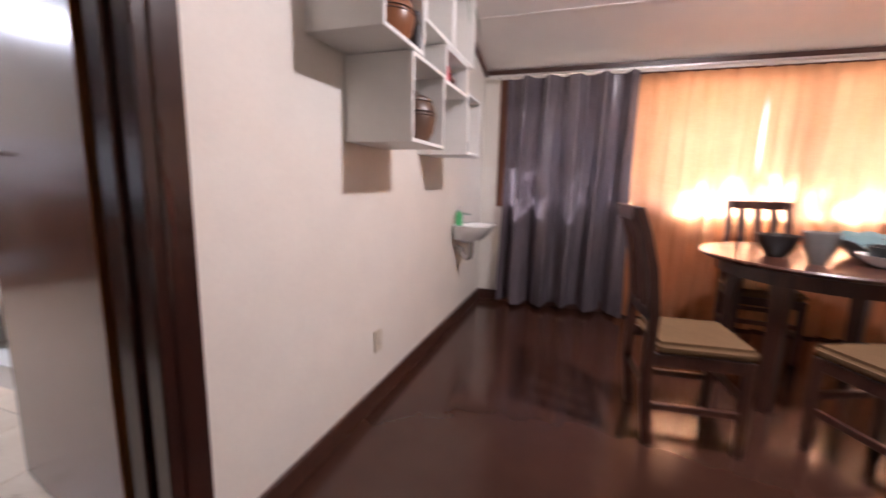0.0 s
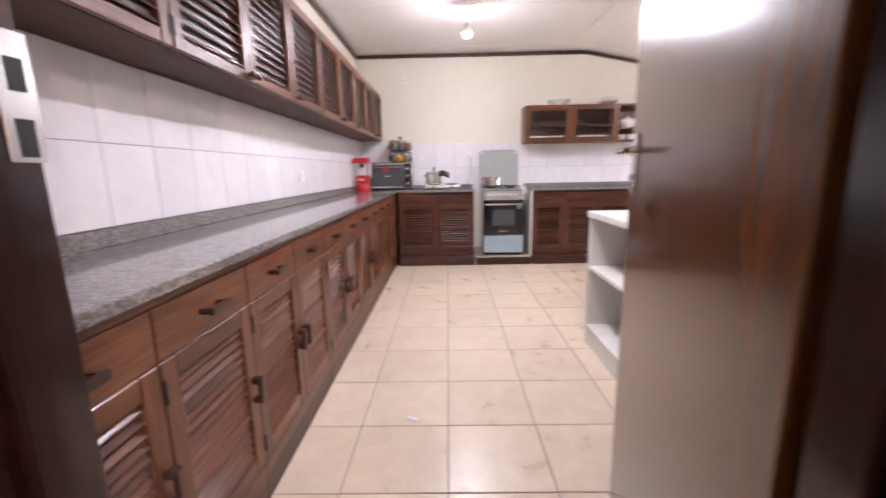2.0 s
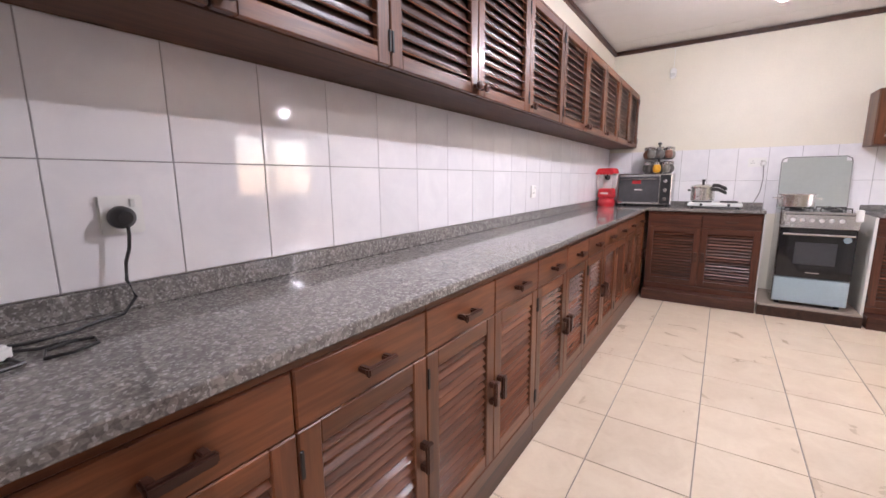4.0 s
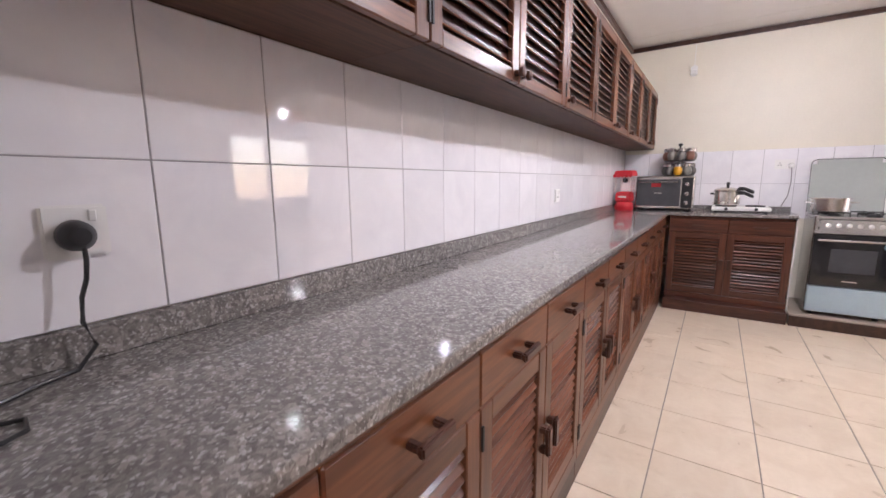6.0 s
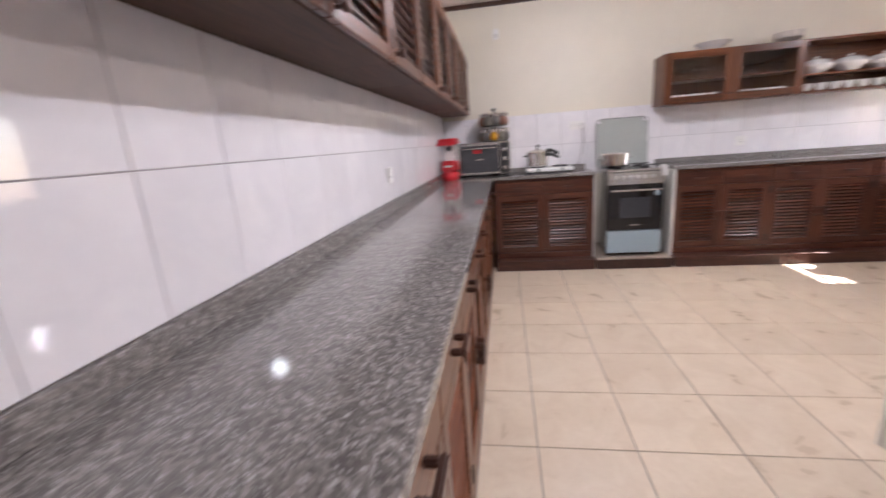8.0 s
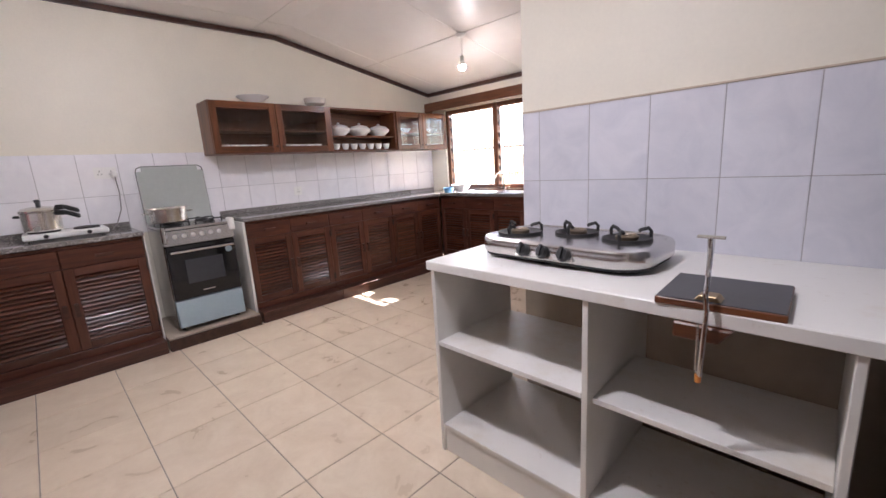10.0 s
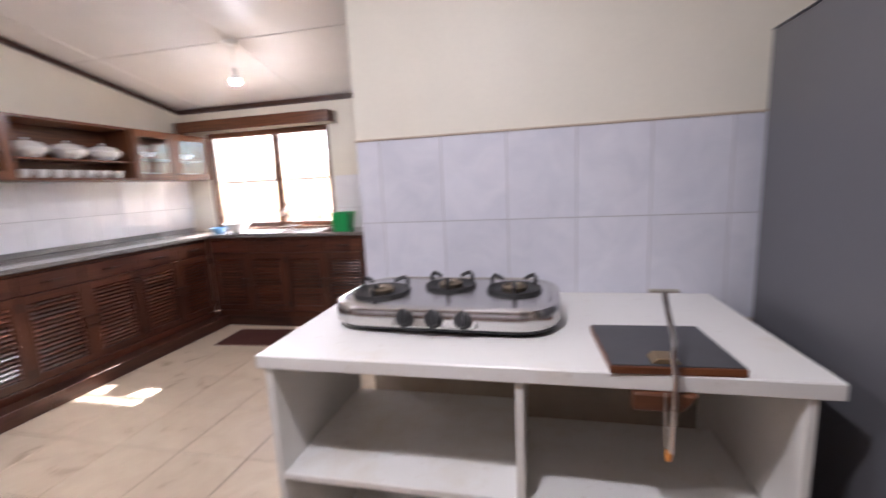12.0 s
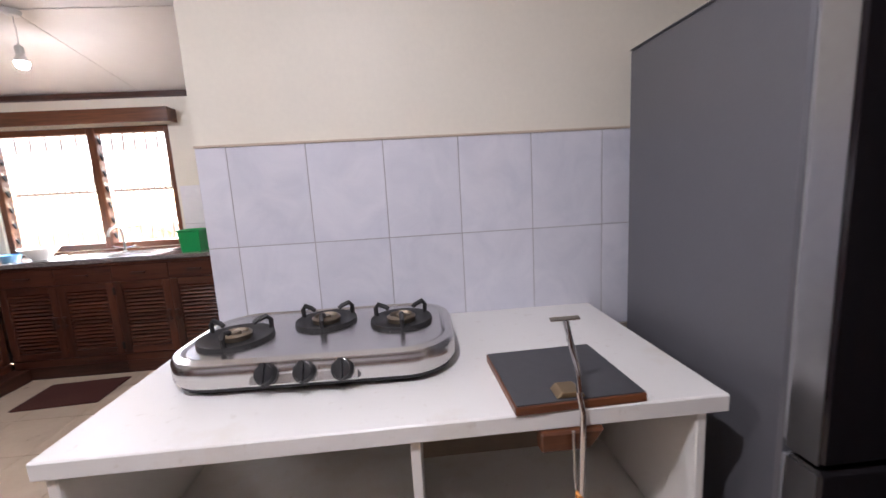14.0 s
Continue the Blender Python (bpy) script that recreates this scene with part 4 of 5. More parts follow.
def glass_unit(y0, y1, bays, glazed, z0=1.475, z1=1.925):
    """A wall cabinet from y0 to y1 on the stove wall, its front at x -5.86."""
    w = y1 - y0
    u = thing("wall_cabinet", pose(-5.86, y0, z0, 0, 0, 90), "mahogany wall cabinet with glass doors" if glazed else "mahogany wall cabinet with an uncovered plate shelf", "cabinet", "dish cabinets over the worktop")
    h, d = z1 - z0, 0.285
    for a in (0, w - 0.018):
        span("side", a, a + 0.018, 0.0, d, 0.0, h, M_WOODV, u, 0.002)
    span("bottom", 0.018, w - 0.018, 0.0, d, 0.0, 0.02, M_WOOD, u, 0.002)
    span("top", 0.018, w - 0.018, 0.0, d, h - 0.02, h, M_WOOD, u, 0.002)
    span("back", 0.018, w - 0.018, d - 0.008, d, 0.02, h - 0.02, M_WOOD, u, 0.0)
    span("shelf", 0.018, w - 0.018, 0.02, d - 0.008, 0.15 if not glazed else 0.2, 0.165 if not glazed else 0.212, M_WOOD, u, 0.002)
    if glazed:
        dw = w / bays
        for k in range(bays):
            dr = new("door")
            dr.parent = u
            dr.matrix_basis = pose(k * dw, 0, 0)
            st = 0.06
            for a in (0.003, dw - 0.003 - st):
                span("stile", a, a + st, -0.021, -0.001, 0.003, h - 0.003, M_WOODV, dr, 0.003)
            span("rail", 0.003 + st, dw - 0.003 - st, -0.0205, -0.001, 0.003, 0.003 + st, M_WOOD, dr, 0.003)
            span("rail", 0.003 + st, dw - 0.003 - st, -0.0205, -0.001, h - 0.003 - st, h - 0.003, M_WOOD, dr, 0.003)
            g = span("pane", st, dw - st, -0.011, -0.008, st, h - st, M_GLASS, dr, 0.0)
            g.visible_shadow = False
            bm = bmesh.new()
            lathe(bm, [(0, 0), (0.007, 0), (0.006, 0.01), (0.013, 0.016), (0, 0.026)], 12, pose(dw - 0.03 if k % 2 == 0 else 0.03, -0.021, 0.06, 90))
            part("knob", bm, M_TRIM, dr, smooth=True)
    return u


glass_unit(1.28, 2.43, 2, True)
glass_unit(2.431, 3.30, 1, False)
glass_unit(3.301, 4.148, 2, True)
CUP = [(0, 0), (0.022, 0), (0.024, 0.006), (0.036, 0.03), (0.04, 0.062), (0.037, 0.062), (0.033, 0.03), (0.02, 0.01), (0, 0.009)]
SOUP = [(0, 0), (0.05, 0), (0.055, 0.008), (0.115, 0.045), (0.125, 0.052), (0.12, 0.052), (0.06, 0.014), (0, 0.012)]
TUREEN = [(0, 0), (0.06, 0), (0.07, 0.012), (0.12, 0.05), (0.128, 0.075), (0.122, 0.08), (0.09, 0.11), (0.03, 0.125), (0.012, 0.13), (0.015, 0.145), (0, 0.15)]
for k in range(3):
    crockery("covered_dish", pose(-5.985, 2.60 + 0.27 * k, 1.6405), TUREEN, "white china covered dish on the plate shelf", "dish", "white china covered dishes")
for k in range(7):
    crockery("cup", pose(-5.93, 2.52 + 0.112 * k, 1.4955), CUP, "white china cup on the cabinet bottom", "cup", "white china cups")
GOBLET = [(0, 0), (0.03, 0), (0.028, 0.003), (0.005, 0.01), (0.0045, 0.07), (0.02, 0.085), (0.034, 0.12), (0.031, 0.16), (0.0295, 0.16), (0.03, 0.12), (0.018, 0.09), (0, 0.084)]
for y0, n in ((1.40, 5), (1.97, 5)):
    for k in range(n):
        bm = bmesh.new()
        lathe(bm, GOBLET, 16)
        single("drinking_glass", bm, M_GLASS, pose(-5.97, y0 + 0.085 * k, 1.6875), "clear stemmed drinking glass behind the cabinet door", "glass", "stemmed glasses")
        crockery("cup", pose(-5.95, y0 + 0.085 * k, 1.4955), CUP, "white china cup behind the cabinet door", "cup", "white china cups")
for y0 in (3.42, 3.86):
    for k in range(2):
        crockery("bowl", pose(-5.98, y0 + 0.14 * k, 1.4955), [(r * 0.55, z) for r, z in SOUP], "white china bowl behind the cabinet door", "bowl", "white china bowls")
        crockery("bowl", pose(-5.98, y0 + 0.14 * k, 1.6875), [(r * 0.5, z) for r, z in SOUP], "white china bowl behind the cabinet door", "bowl", "white china bowls")
crockery("serving_dish", pose(-5.98, 1.72, 1.9255), [(r * 1.15, z * 1.3) for r, z in SOUP], "white china serving dish on top of the cabinet", "dish", "dishes on the cabinet top")
bm = bmesh.new()
lathe(bm, [(0, 0), (0.03, 0), (0.10, 0.04), (0.11, 0.09), (0.106, 0.09), (0.094, 0.045), (0, 0.01)], 24)
single("glass_bowl", bm, M_PALE, pose(-5.98, 2.35, 1.9255), "cloudy pale glass bowl on top of the cabinet", "bowl", "dishes on the cabinet top")

charger = thing("phone_charger", pose(-1.075, -0.68, TOP, 0, 0, 25), "small white charger lying on the worktop at the wall", "charger")
bm = bmesh.new()
add_box(bm, -0.028, 0.028, -0.02, 0.02, 0, 0.028)
part("case", bm, M_PLASTIC, charger, bevel=0.006, segments=2)
bm = bmesh.new()
tube(bm, [(-0.028, 0, 0.012), (-0.06, 0.02, 0.005), (-0.10, 0.035, 0.004), (-0.125, 0.065, 0.004), (-0.105, 0.095, 0.004), (-0.06, 0.095, 0.004), (-0.03, 0.075, 0.004), (-0.05, 0.05, 0.008), (-0.10, 0.055, 0.009)], 0.003, 8)
part("lead", bm, M_BLACK, charger, "black looped lead", smooth=True)

# ---- kitchen window, sink and what stands there ----
window_1 = thing("window_1", pose(0, 0, 0), "brown wooden louvre window with white zigzag burglar bars", "window")
window_1["kind"] = "structure"
for a, b in ((WX0, WX0 + 0.05), (-5.085, -5.02), (WX1 - 0.05, WX1)):
    span("window_frame", a, b, YN + 0.02, YN + 0.10, WZ0, WZ1, M_WOODV, window_1, 0.004)
for a, b in ((WX0 + 0.05, -5.085), (-5.02, WX1 - 0.05)):
    for z0, z1 in ((WZ0, WZ0 + 0.05), (WZ1 - 0.05, WZ1)):
        span("window_frame", a, b, YN + 0.022, YN + 0.098, z0, z1, M_WOOD, window_1, 0.004)
    for k in range(7):
        g = block("pane", (b - a - 0.02, 0.005, 0.14), ((a + b) / 2, YN + 0.06, WZ0 + 0.11 + 0.132 * k), M_LOUVRE, window_1, 0.0, "glass louvre blade", (28, 0, 0))
        g.visible_shadow = False
        for x in (a + 0.008, b - 0.008):
            block("blade_clip", (0.012, 0.03, 0.05), (x, YN + 0.058, WZ0 + 0.11 + 0.132 * k), M_IRON, window_1, 0.002, "", (28, 0, 0))
    n = 6
    s = (b - a) / n
    for k in range(n):
        for lo, hi in ((k * s, (k + 0.75) * s), ((k + 1) * s, (k + 0.75) * s)):
            bm = bmesh.new()
            tube(bm, [(a + lo, YN + 0.115, WZ0 + 0.03), (a + hi, YN + 0.115, WZ1 - 0.03)], 0.006, 6)
            part("burglar_bar", bm, M_BARS, window_1)
    bm = bmesh.new()
    add_box(bm, a, b, YN + 0.121, YN + 0.127, 1.43, 1.455)
    part("cross_bar", bm, M_BARS, window_1)
span("window_sill", WX0 - 0.02, WX1 + 0.02, YN - 0.03, YN + 0.13, WZ0 - 0.022, WZ0 - 0.001, M_WOOD, window_1, 0.004)
pelmet = thing("curtain_pelmet", pose(0, 0, 0), "brown wooden pelmet box over the window", "pelmet")
span("front_board", -6.10, -4.335, YN - 0.135, YN - 0.115, 1.965, 2.075, M_WOOD, pelmet, 0.004)
span("end_board", -4.355, -4.336, YN - 0.114, YN - 0.001, 1.967, 2.073, M_WOOD, pelmet, 0.003)
span("end_board", -6.099, -6.08, YN - 0.114, YN - 0.001, 1.967, 2.073, M_WOOD, pelmet, 0.003)
bm = bmesh.new()
tube(bm, [(-6.07, YN - 0.06, 1.985), (-4.36, YN - 0.06, 1.985)], 0.008)
part("rail", bm, M_ALU, pelmet, smooth=True)

sink = thing("sink", pose(-4.95, 3.925, TOP), "stainless steel sink with a drainer", "sink")
bm = bmesh.new()
for b in ((-0.45, -0.40, -0.22, 0.22), (0.0, 0.03, -0.22, 0.22), (-0.40, 0.0, -0.22, -0.18), (-0.40, 0.0, 0.18, 0.22), (0.03, 0.50, -0.22, 0.22)):
    add_box(bm, *b, 0.0005, 0.007)
part("rim", bm, M_STEEL, sink, bevel=0.002)
# Flat plate; the shade of a sunken bowl is put into its colour.
bm = bmesh.new()
add_box(bm, -0.40, 0.0, -0.18, 0.18, 0.0008, 0.003)
part("bowl", bm, plain("shaded steel", (0.42, 0.42, 0.42), 0.25, 1.0), sink)
for k in range(8):
    block("drainer_rib", (0.38, 0.008, 0.004), (0.27, -0.14 + 0.04 * k, 0.009), M_STEEL, sink, 0.0015)
tap = thing("tap", pose(-4.86, 4.06, TOP), "chrome kitchen tap with a swan neck", "tap")
bm = bmesh.new()
lathe(bm, [(0, 0), (0.026, 0), (0.022, 0.012), (0.015, 0.02), (0.014, 0.06), (0, 0.062)], 18)
part("base", bm, M_CHROME, tap, smooth=True)
bm = bmesh.new()
tube(bm, [(0, 0, 0.05), (0, 0, 0.16), (0, -0.02, 0.205), (0, -0.06, 0.225), (0, -0.12, 0.215), (0, -0.16, 0.18), (0, -0.17, 0.15)], 0.011, 12)
part("spout", bm, M_CHROME, tap, smooth=True)
for s in (-1, 1):
    bm = bmesh.new()
    tube(bm, [(0, 0, 0.035), (s * 0.05, 0, 0.04), (s * 0.09, -0.01, 0.055)], 0.009)
    part("lever", bm, M_CHROME, tap, smooth=True)
bucket = thing("bucket", pose(-4.20, 3.87, TOP) @ Matrix.Scale(0.84, 4), "green square plastic basin on the worktop", "basin")
bm = bmesh.new()
lathe(bm, [(0, 0), (0.115, 0), (0.14, 0.19), (0.155, 0.195), (0.155, 0.205), (0.133, 0.205), (0.108, 0.012), (0, 0.008)], 4, pose(0, 0, 0, 0, 0, 45))
part("tub", bm, M_GREEN, bucket, bevel=0.006)
crockery("washing_bowl", pose(-5.34, 3.84, TOP + 0.007), [(r * 1.05, z * 1.8) for r, z in SOUP], "white bowl beside the sink", "bowl", "bowls by the sink")
bm = bmesh.new()
lathe(bm, [(0, 0), (0.05, 0), (0.075, 0.06), (0.072, 0.06), (0.047, 0.006), (0, 0.005)], 20)
single("blue_bowl", bm, plain("blue plastic", (0.12, 0.32, 0.55), 0.35), pose(-5.58, 3.86, TOP), "small blue plastic bowl beside the sink", "bowl", "bowls by the sink")
bm = bmesh.new()
add_box(bm, -0.27, 0.27, -0.19, 0.19, 0, 0.012)
single("floor_mat", bm, M_MAT, pose(-4.95, 3.42, 0.0, 0, 0, 4), "dark red woven mat on the floor below the sink", "mat", bevel=0.003, smooth=False)

# ---- the burner shelf ----
shelf = thing("shelf_unit", pose(0, 0, 0), "white melamine shelf unit without a back", "shelf")
TT, TB = 0.886, 0.848
span("top_board", -3.175, -1.842, 1.195, YB - 0.007, TB, TT, M_TOPB, shelf, 0.003)
span("side", -3.155, -3.135, 1.203, 1.735, 0.0, TB - 0.001, M_WHITE, shelf, 0.002)
span("side", -1.905, -1.885, 1.203, 1.735, 0.0, TB - 0.001, M_WHITE, shelf, 0.002)
span("divider", -2.492, -2.472, 1.205, 1.735, 0.141, TB - 0.001, M_WHITE, shelf, 0.002)
span("bottom_board", -3.134, -1.906, 1.205, 1.735, 0.12, 0.14, M_TOPB, shelf, 0.002)
span("plinth", -3.134, -1.906, 1.212, 1.23, 0.0, 0.1195, M_WHITE, shelf, 0.002)
span("shelf_board", -3.134, -2.493, 1.204, 1.69, 0.515, 0.535, M_TOPB, shelf, 0.002)
span("shelf_board", -2.471, -1.906, 1.24, 1.62, 0.490, 0.510, M_TOPB, shelf, 0.002)
structure("bare_plaster", [(-3.128, XE - 0.002, YB - 0.004, YB - 0.0005, 0.0, 0.795)], M_PLASTER, "bare brown plaster on the wall below the tiles", "plaster")


def gas_stove():
    g = thing("gas_stove", pose(-2.715, 1.565, TT, 0, 0, -2), "stainless steel three burner table stove", "stove")

    def outline(w, d, r, z, n=8):
        pts = []
        for cx, cy, a0 in ((w - r, d - r, 0), (-w + r, d - r, 90), (-w + r, -d + r, 180), (w - r, -d + r, 270)):
            for k in range(n + 1):
                a = radians(a0 + 90 * k / n)
                pts.append((cx + r * math.cos(a), cy + r * math.sin(a), z))
        return pts

    def shell(levels):
        bm = bmesh.new()
        rings = [[bm.verts.new(q) for q in outline(*lv)] for lv in levels]
        for a, b in zip(rings, rings[1:]):
            for k in range(len(a)):
                bm.faces.new((a[k], a[(k + 1) % len(a)], b[(k + 1) % len(a)], b[k]))
        bm.faces.new(rings[0][::-1])
        bm.faces.new(rings[-1])
        return bm

    part("base_tray", shell([(0.32, 0.175, 0.10, 0.008), (0.335, 0.188, 0.11, 0.012), (0.335, 0.188, 0.11, 0.022)]), M_BLACK, g, "black base tray", smooth=True)
    part("body", shell([(0.342, 0.195, 0.12, 0.0225), (0.348, 0.2, 0.125, 0.03), (0.348, 0.2, 0.125, 0.07), (0.342, 0.194, 0.12, 0.08), (0.325, 0.178, 0.105, 0.084), (0.318, 0.171, 0.1, 0.078)]), M_STEEL, g, smooth=True)
    part("top_plate", shell([(0.317, 0.170, 0.1, 0.0782), (0.315, 0.168, 0.098, 0.0800)]), M_STEEL, g)
    for x in (-0.27, 0.27):
        for y in (-0.1, 0.1):
            bm = bmesh.new()
            lathe(bm, [(0, 0), (0.014, 0), (0.014, 0.009), (0, 0.009)], 10)
            part("foot", bm, M_BLACK, g, m=pose(x, y, 0))
    bm = bmesh.new()
    for q in add_box(bm, -0.125, 0.125, -0.214, -0.15, 0.028, 0.080):
        if q.co.z > 0.05 and q.co.y < -0.18:
            q.co.y, q.co.z = -0.185, 0.074
    panel = part("knob_panel", bm, M_STEEL, g, bevel=0.006)
    for x in (-0.085, 0.0, 0.085):
        k = new("knob")
        k.parent = panel
        k.matrix_basis = pose(x, -0.2, 0.052, 62)
        bm = bmesh.new()
        lathe(bm, [(0, 0), (0.026, 0), (0.026, 0.006), (0.022, 0.01), (0.02, 0.022), (0, 0.024)], 20)
        add_box(bm, -0.005, 0.005, -0.022, 0.022, 0.02, 0.033)
        knob = part("knob", bm, M_BLACK, panel, smooth=True, m=k.matrix_basis.copy())
        bpy.data.objects.remove(k)
    for x, y, r in ((-0.222, -0.03, 0.088), (-0.008, 0.06, 0.080), (0.208, 0.025, 0.080)):
        b = part("drip_pan", ring_pan(r), M_IRON, g, "black enamelled drip pan", smooth=True, m=pose(x, y, 0.0802))
        bm = bmesh.new()
        lathe(bm, [(0, 0.002), (0.038, 0.002), (0.04, 0.014), (0.032, 0.02), (0.028, 0.012), (0.014, 0.012), (0.013, 0.02), (0, 0.021)], 24)
        part("burner_cap", bm, plain("worn brass", (0.30, 0.25, 0.19), 0.4, 1.0), b, "worn burner cap", smooth=True)
        for a in (35, 155, 275):
            bm = bmesh.new()
            tube(bm, [(r * 1.0, 0, 0.0), (r * 1.02, 0, 0.03), (r * 0.9, 0, 0.042), (r * 0.6, 0, 0.036), (r * 0.5, 0, 0.03)], 0.0065, 8)
            part("pan_arm", bm, M_IRON, b, smooth=True, m=pose(0, 0, 0, 0, 0, a))


def ring_pan(r):
    bm = bmesh.new()
    lathe(bm, [(r * 0.35, 0.001), (r * 0.8, 0.002), (r, 0.01), (r * 1.06, 0.01), (r * 1.08, 0.0), (r * 0.3, 0.0005)], 32)
    return bm


gas_stove()
M_BOARD = plain("dark grey board face", (0.055, 0.055, 0.06), 0.45, 0, 0.12, 40, 0.1)
board = thing("clamp_board", pose(-2.155, 1.322, TT + 0.0005, 0, 0, 2), "dark square wooden board clamped to the shelf top", "board")
span("board", -0.135, 0.135, -0.128, 0.128, 0.0, 0.018, M_WOOD, board, 0.002)
span("board_face", -0.132, 0.132, -0.125, 0.125, 0.0185, 0.0205, M_BOARD, board, 0.0)
clamp = thing("screw_clamp", pose(-2.17, 1.172, TT), "chrome rod clamp with an orange tip on the shelf edge", "clamp")
bm = bmesh.new()
tube(bm, [(-0.005, 0.045, 0.175), (0.0, 0.03, 0.13), (0.004, 0.005, 0.09), (0.002, 0.0, 0.05), (0.008, -0.005, 0.01), (0.006, -0.008, -0.05), (0.003, -0.008, -0.16)], 0.006, 12)
part("rod", bm, M_CHROME, clamp, smooth=True)
bm = bmesh.new()
tube(bm, [(-0.009, 0.0, -0.03), (-0.006, -0.003, -0.15)], 0.0035, 8)
part("screw", bm, M_STEEL, clamp, smooth=True)
bm = bmesh.new()
add_box(bm, -0.03, 0.03, -0.006, 0.006, -0.002, 0.002, pose(-0.005, 0.05, 0.178, 20))
part("top_bar", bm, M_STEEL, clamp, bevel=0.0015)
bm = bmesh.new()
for q in add_box(bm, -0.068, 0.062, 0.012, 0.045, -0.08, -0.039):
    if q.co.z < -0.07 and q.co.x > 0:
        q.co.x -= 0.03
part("jaw_block", bm, M_WOOD, clamp, "dark wooden jaw block", 0.004)
bm = bmesh.new()
for q in add_box(bm, -0.03, 0.03, 0.03, 0.075, 0.021, 0.034):
    if q.co.z > 0.03:
        q.co.x *= 0.6
part("upper_jaw", bm, plain("brass", (0.35, 0.26, 0.15), 0.4, 1.0), clamp, bevel=0.002)
bm = bmesh.new()
lathe(bm, [(0, -0.18), (0.007, -0.178), (0.008, -0.158), (0, -0.157)], 12, Matrix.Translation((0.0, -0.006, 0)))
part("tip", bm, M_ORTIP, clamp, "orange rubber tip", smooth=True)

structure("trim", [(-3.13, XE - 0.002, YB - 0.009, YB - 0.0005, 1.4925, 1.499)], plain("beige tile edging", (0.55, 0.45, 0.34), 0.4), "thin beige edging along the top of the tiles", "trim")

# ---- fridge ----
fridge = thing("fridge", pose(-1.752, 1.09, 0), "tall fridge with grey sides and glossy black doors", "fridge")
span("body", 0.0, 0.62, 0.082, 0.67, 0.03, 1.71, M_FRIDGE, fridge, 0.006)
span("door", 0.001, 0.619, 0.0, 0.07, 0.785, 1.715, M_FDOOR, fridge, 0.008)
span("door", 0.001, 0.619, 0.0, 0.07, 0.05, 0.775, M_FDOOR, fridge, 0.008)
for z0, z1 in ((0.786, 1.714), (0.051, 0.774)):
    span("door_edge", -0.0015, 0.0, 0.004, 0.066, z0 + 0.004, z1 - 0.004, plain("dark silver door edge", (0.36, 0.36, 0.37), 0.35, 1.0), fridge, 0.0, "dark silver door edge")
    span("door_seal", 0.008, 0.61, 0.0705, 0.0815, z0 + 0.01, z1 - 0.01, plain("grey rubber seal", (0.26, 0.26, 0.27), 0.6), fridge, 0.0, "grey rubber door seal")
span("top_edge", -0.001, 0.62, 0.09, 0.67, 1.7105, 1.714, M_FRIDGE, fridge, 0.001)
for x in (0.05, 0.57):
    for y in (0.12, 0.62):
        bm = bmesh.new()
        lathe(bm, [(0, 0), (0.02, 0), (0.018, 0.031), (0, 0.031)], 12)
        part("foot", bm, M_BLACK, fridge, m=pose(x, y, 0))

bm = bmesh.new()
add_box(bm, -0.03, 0.03, -0.014, 0.014, 0.0, 0.006)
for q in bm.verts:
    q.co += Vector((0.008 * math.sin(40 * q.co.y), 0.006 * math.cos(50 * q.co.x), 0))
single("paper_scrap", bm, M_PLASTIC, pose(-2.31, 0.125, 0.0, 0, 0, 60), "small white scrap of paper on the floor tiles", "paper", bevel=0.002)


# ---- dining room: shelf boxes ----
def wall_box(y0, y1, z0, z1):
    b = thing("wall_shelf", pose(XD, y0, z0, 0, 0, 90), "white melamine box shelf fixed to the wall", "shelf", "stepped box shelves")
    w, h, d, t = y1 - y0, z1 - z0, -0.30, 0.016
    span("side", 0, t, d, -0.001, 0, h, M_WHITE, b, 0.0015)
    span("side", w - t, w, d, -0.001, 0, h, M_WHITE, b, 0.0015)
    span("bottom", t, w - t, d, -0.001, 0, t, M_WHITE, b, 0.0015)
    span("top", t, w - t, d, -0.001, h - t, h, M_WHITE, b, 0.0015)
    return b


wall_box(1.30, 1.655, 1.635, 2.02)
wall_box(1.54, 1.92, 1.295, 1.63)
wall_box(1.665, 2.03, 1.775, 2.12)
wall_box(1.93, 2.31, 1.60, 1.77)
wall_box(2.04, 2.42, 1.775, 2.16)
wall_box(2.32, 2.62, 1.30, 1.64)


def jar(m, r, h, mat, label, lid=True):
    j = thing("clay_pot", m, label, "pot", "pots on the box shelves")
    bm = bmesh.new()
    lathe(bm, [(0, 0), (r * 0.6, 0), (r * 0.9, h * 0.22), (r, h * 0.45), (r * 0.93, h * 0.66), (r * 0.78, h * 0.76), (0, h * 0.76)], 28)
    part("body", bm, mat, j, smooth=True)
    for z in (0.5, 0.56):
        bm = bmesh.new()
        lathe(bm, [(r * 0.985, h * z - 0.003), (r * 1.02, h * z), (r * 0.975, h * z + 0.003)], 28)
        part("band", bm, M_DARK, j, smooth=True)
    if lid:
        bm = bmesh.new()
        lathe(bm, [(r * 0.84, h * 0.765), (r * 0.82, h * 0.8), (r * 0.5, h * 0.88), (r * 0.1, h * 0.9), (r * 0.14, h * 0.97), (0, h)], 24)
        part("lid", bm, mat, j, smooth=True)


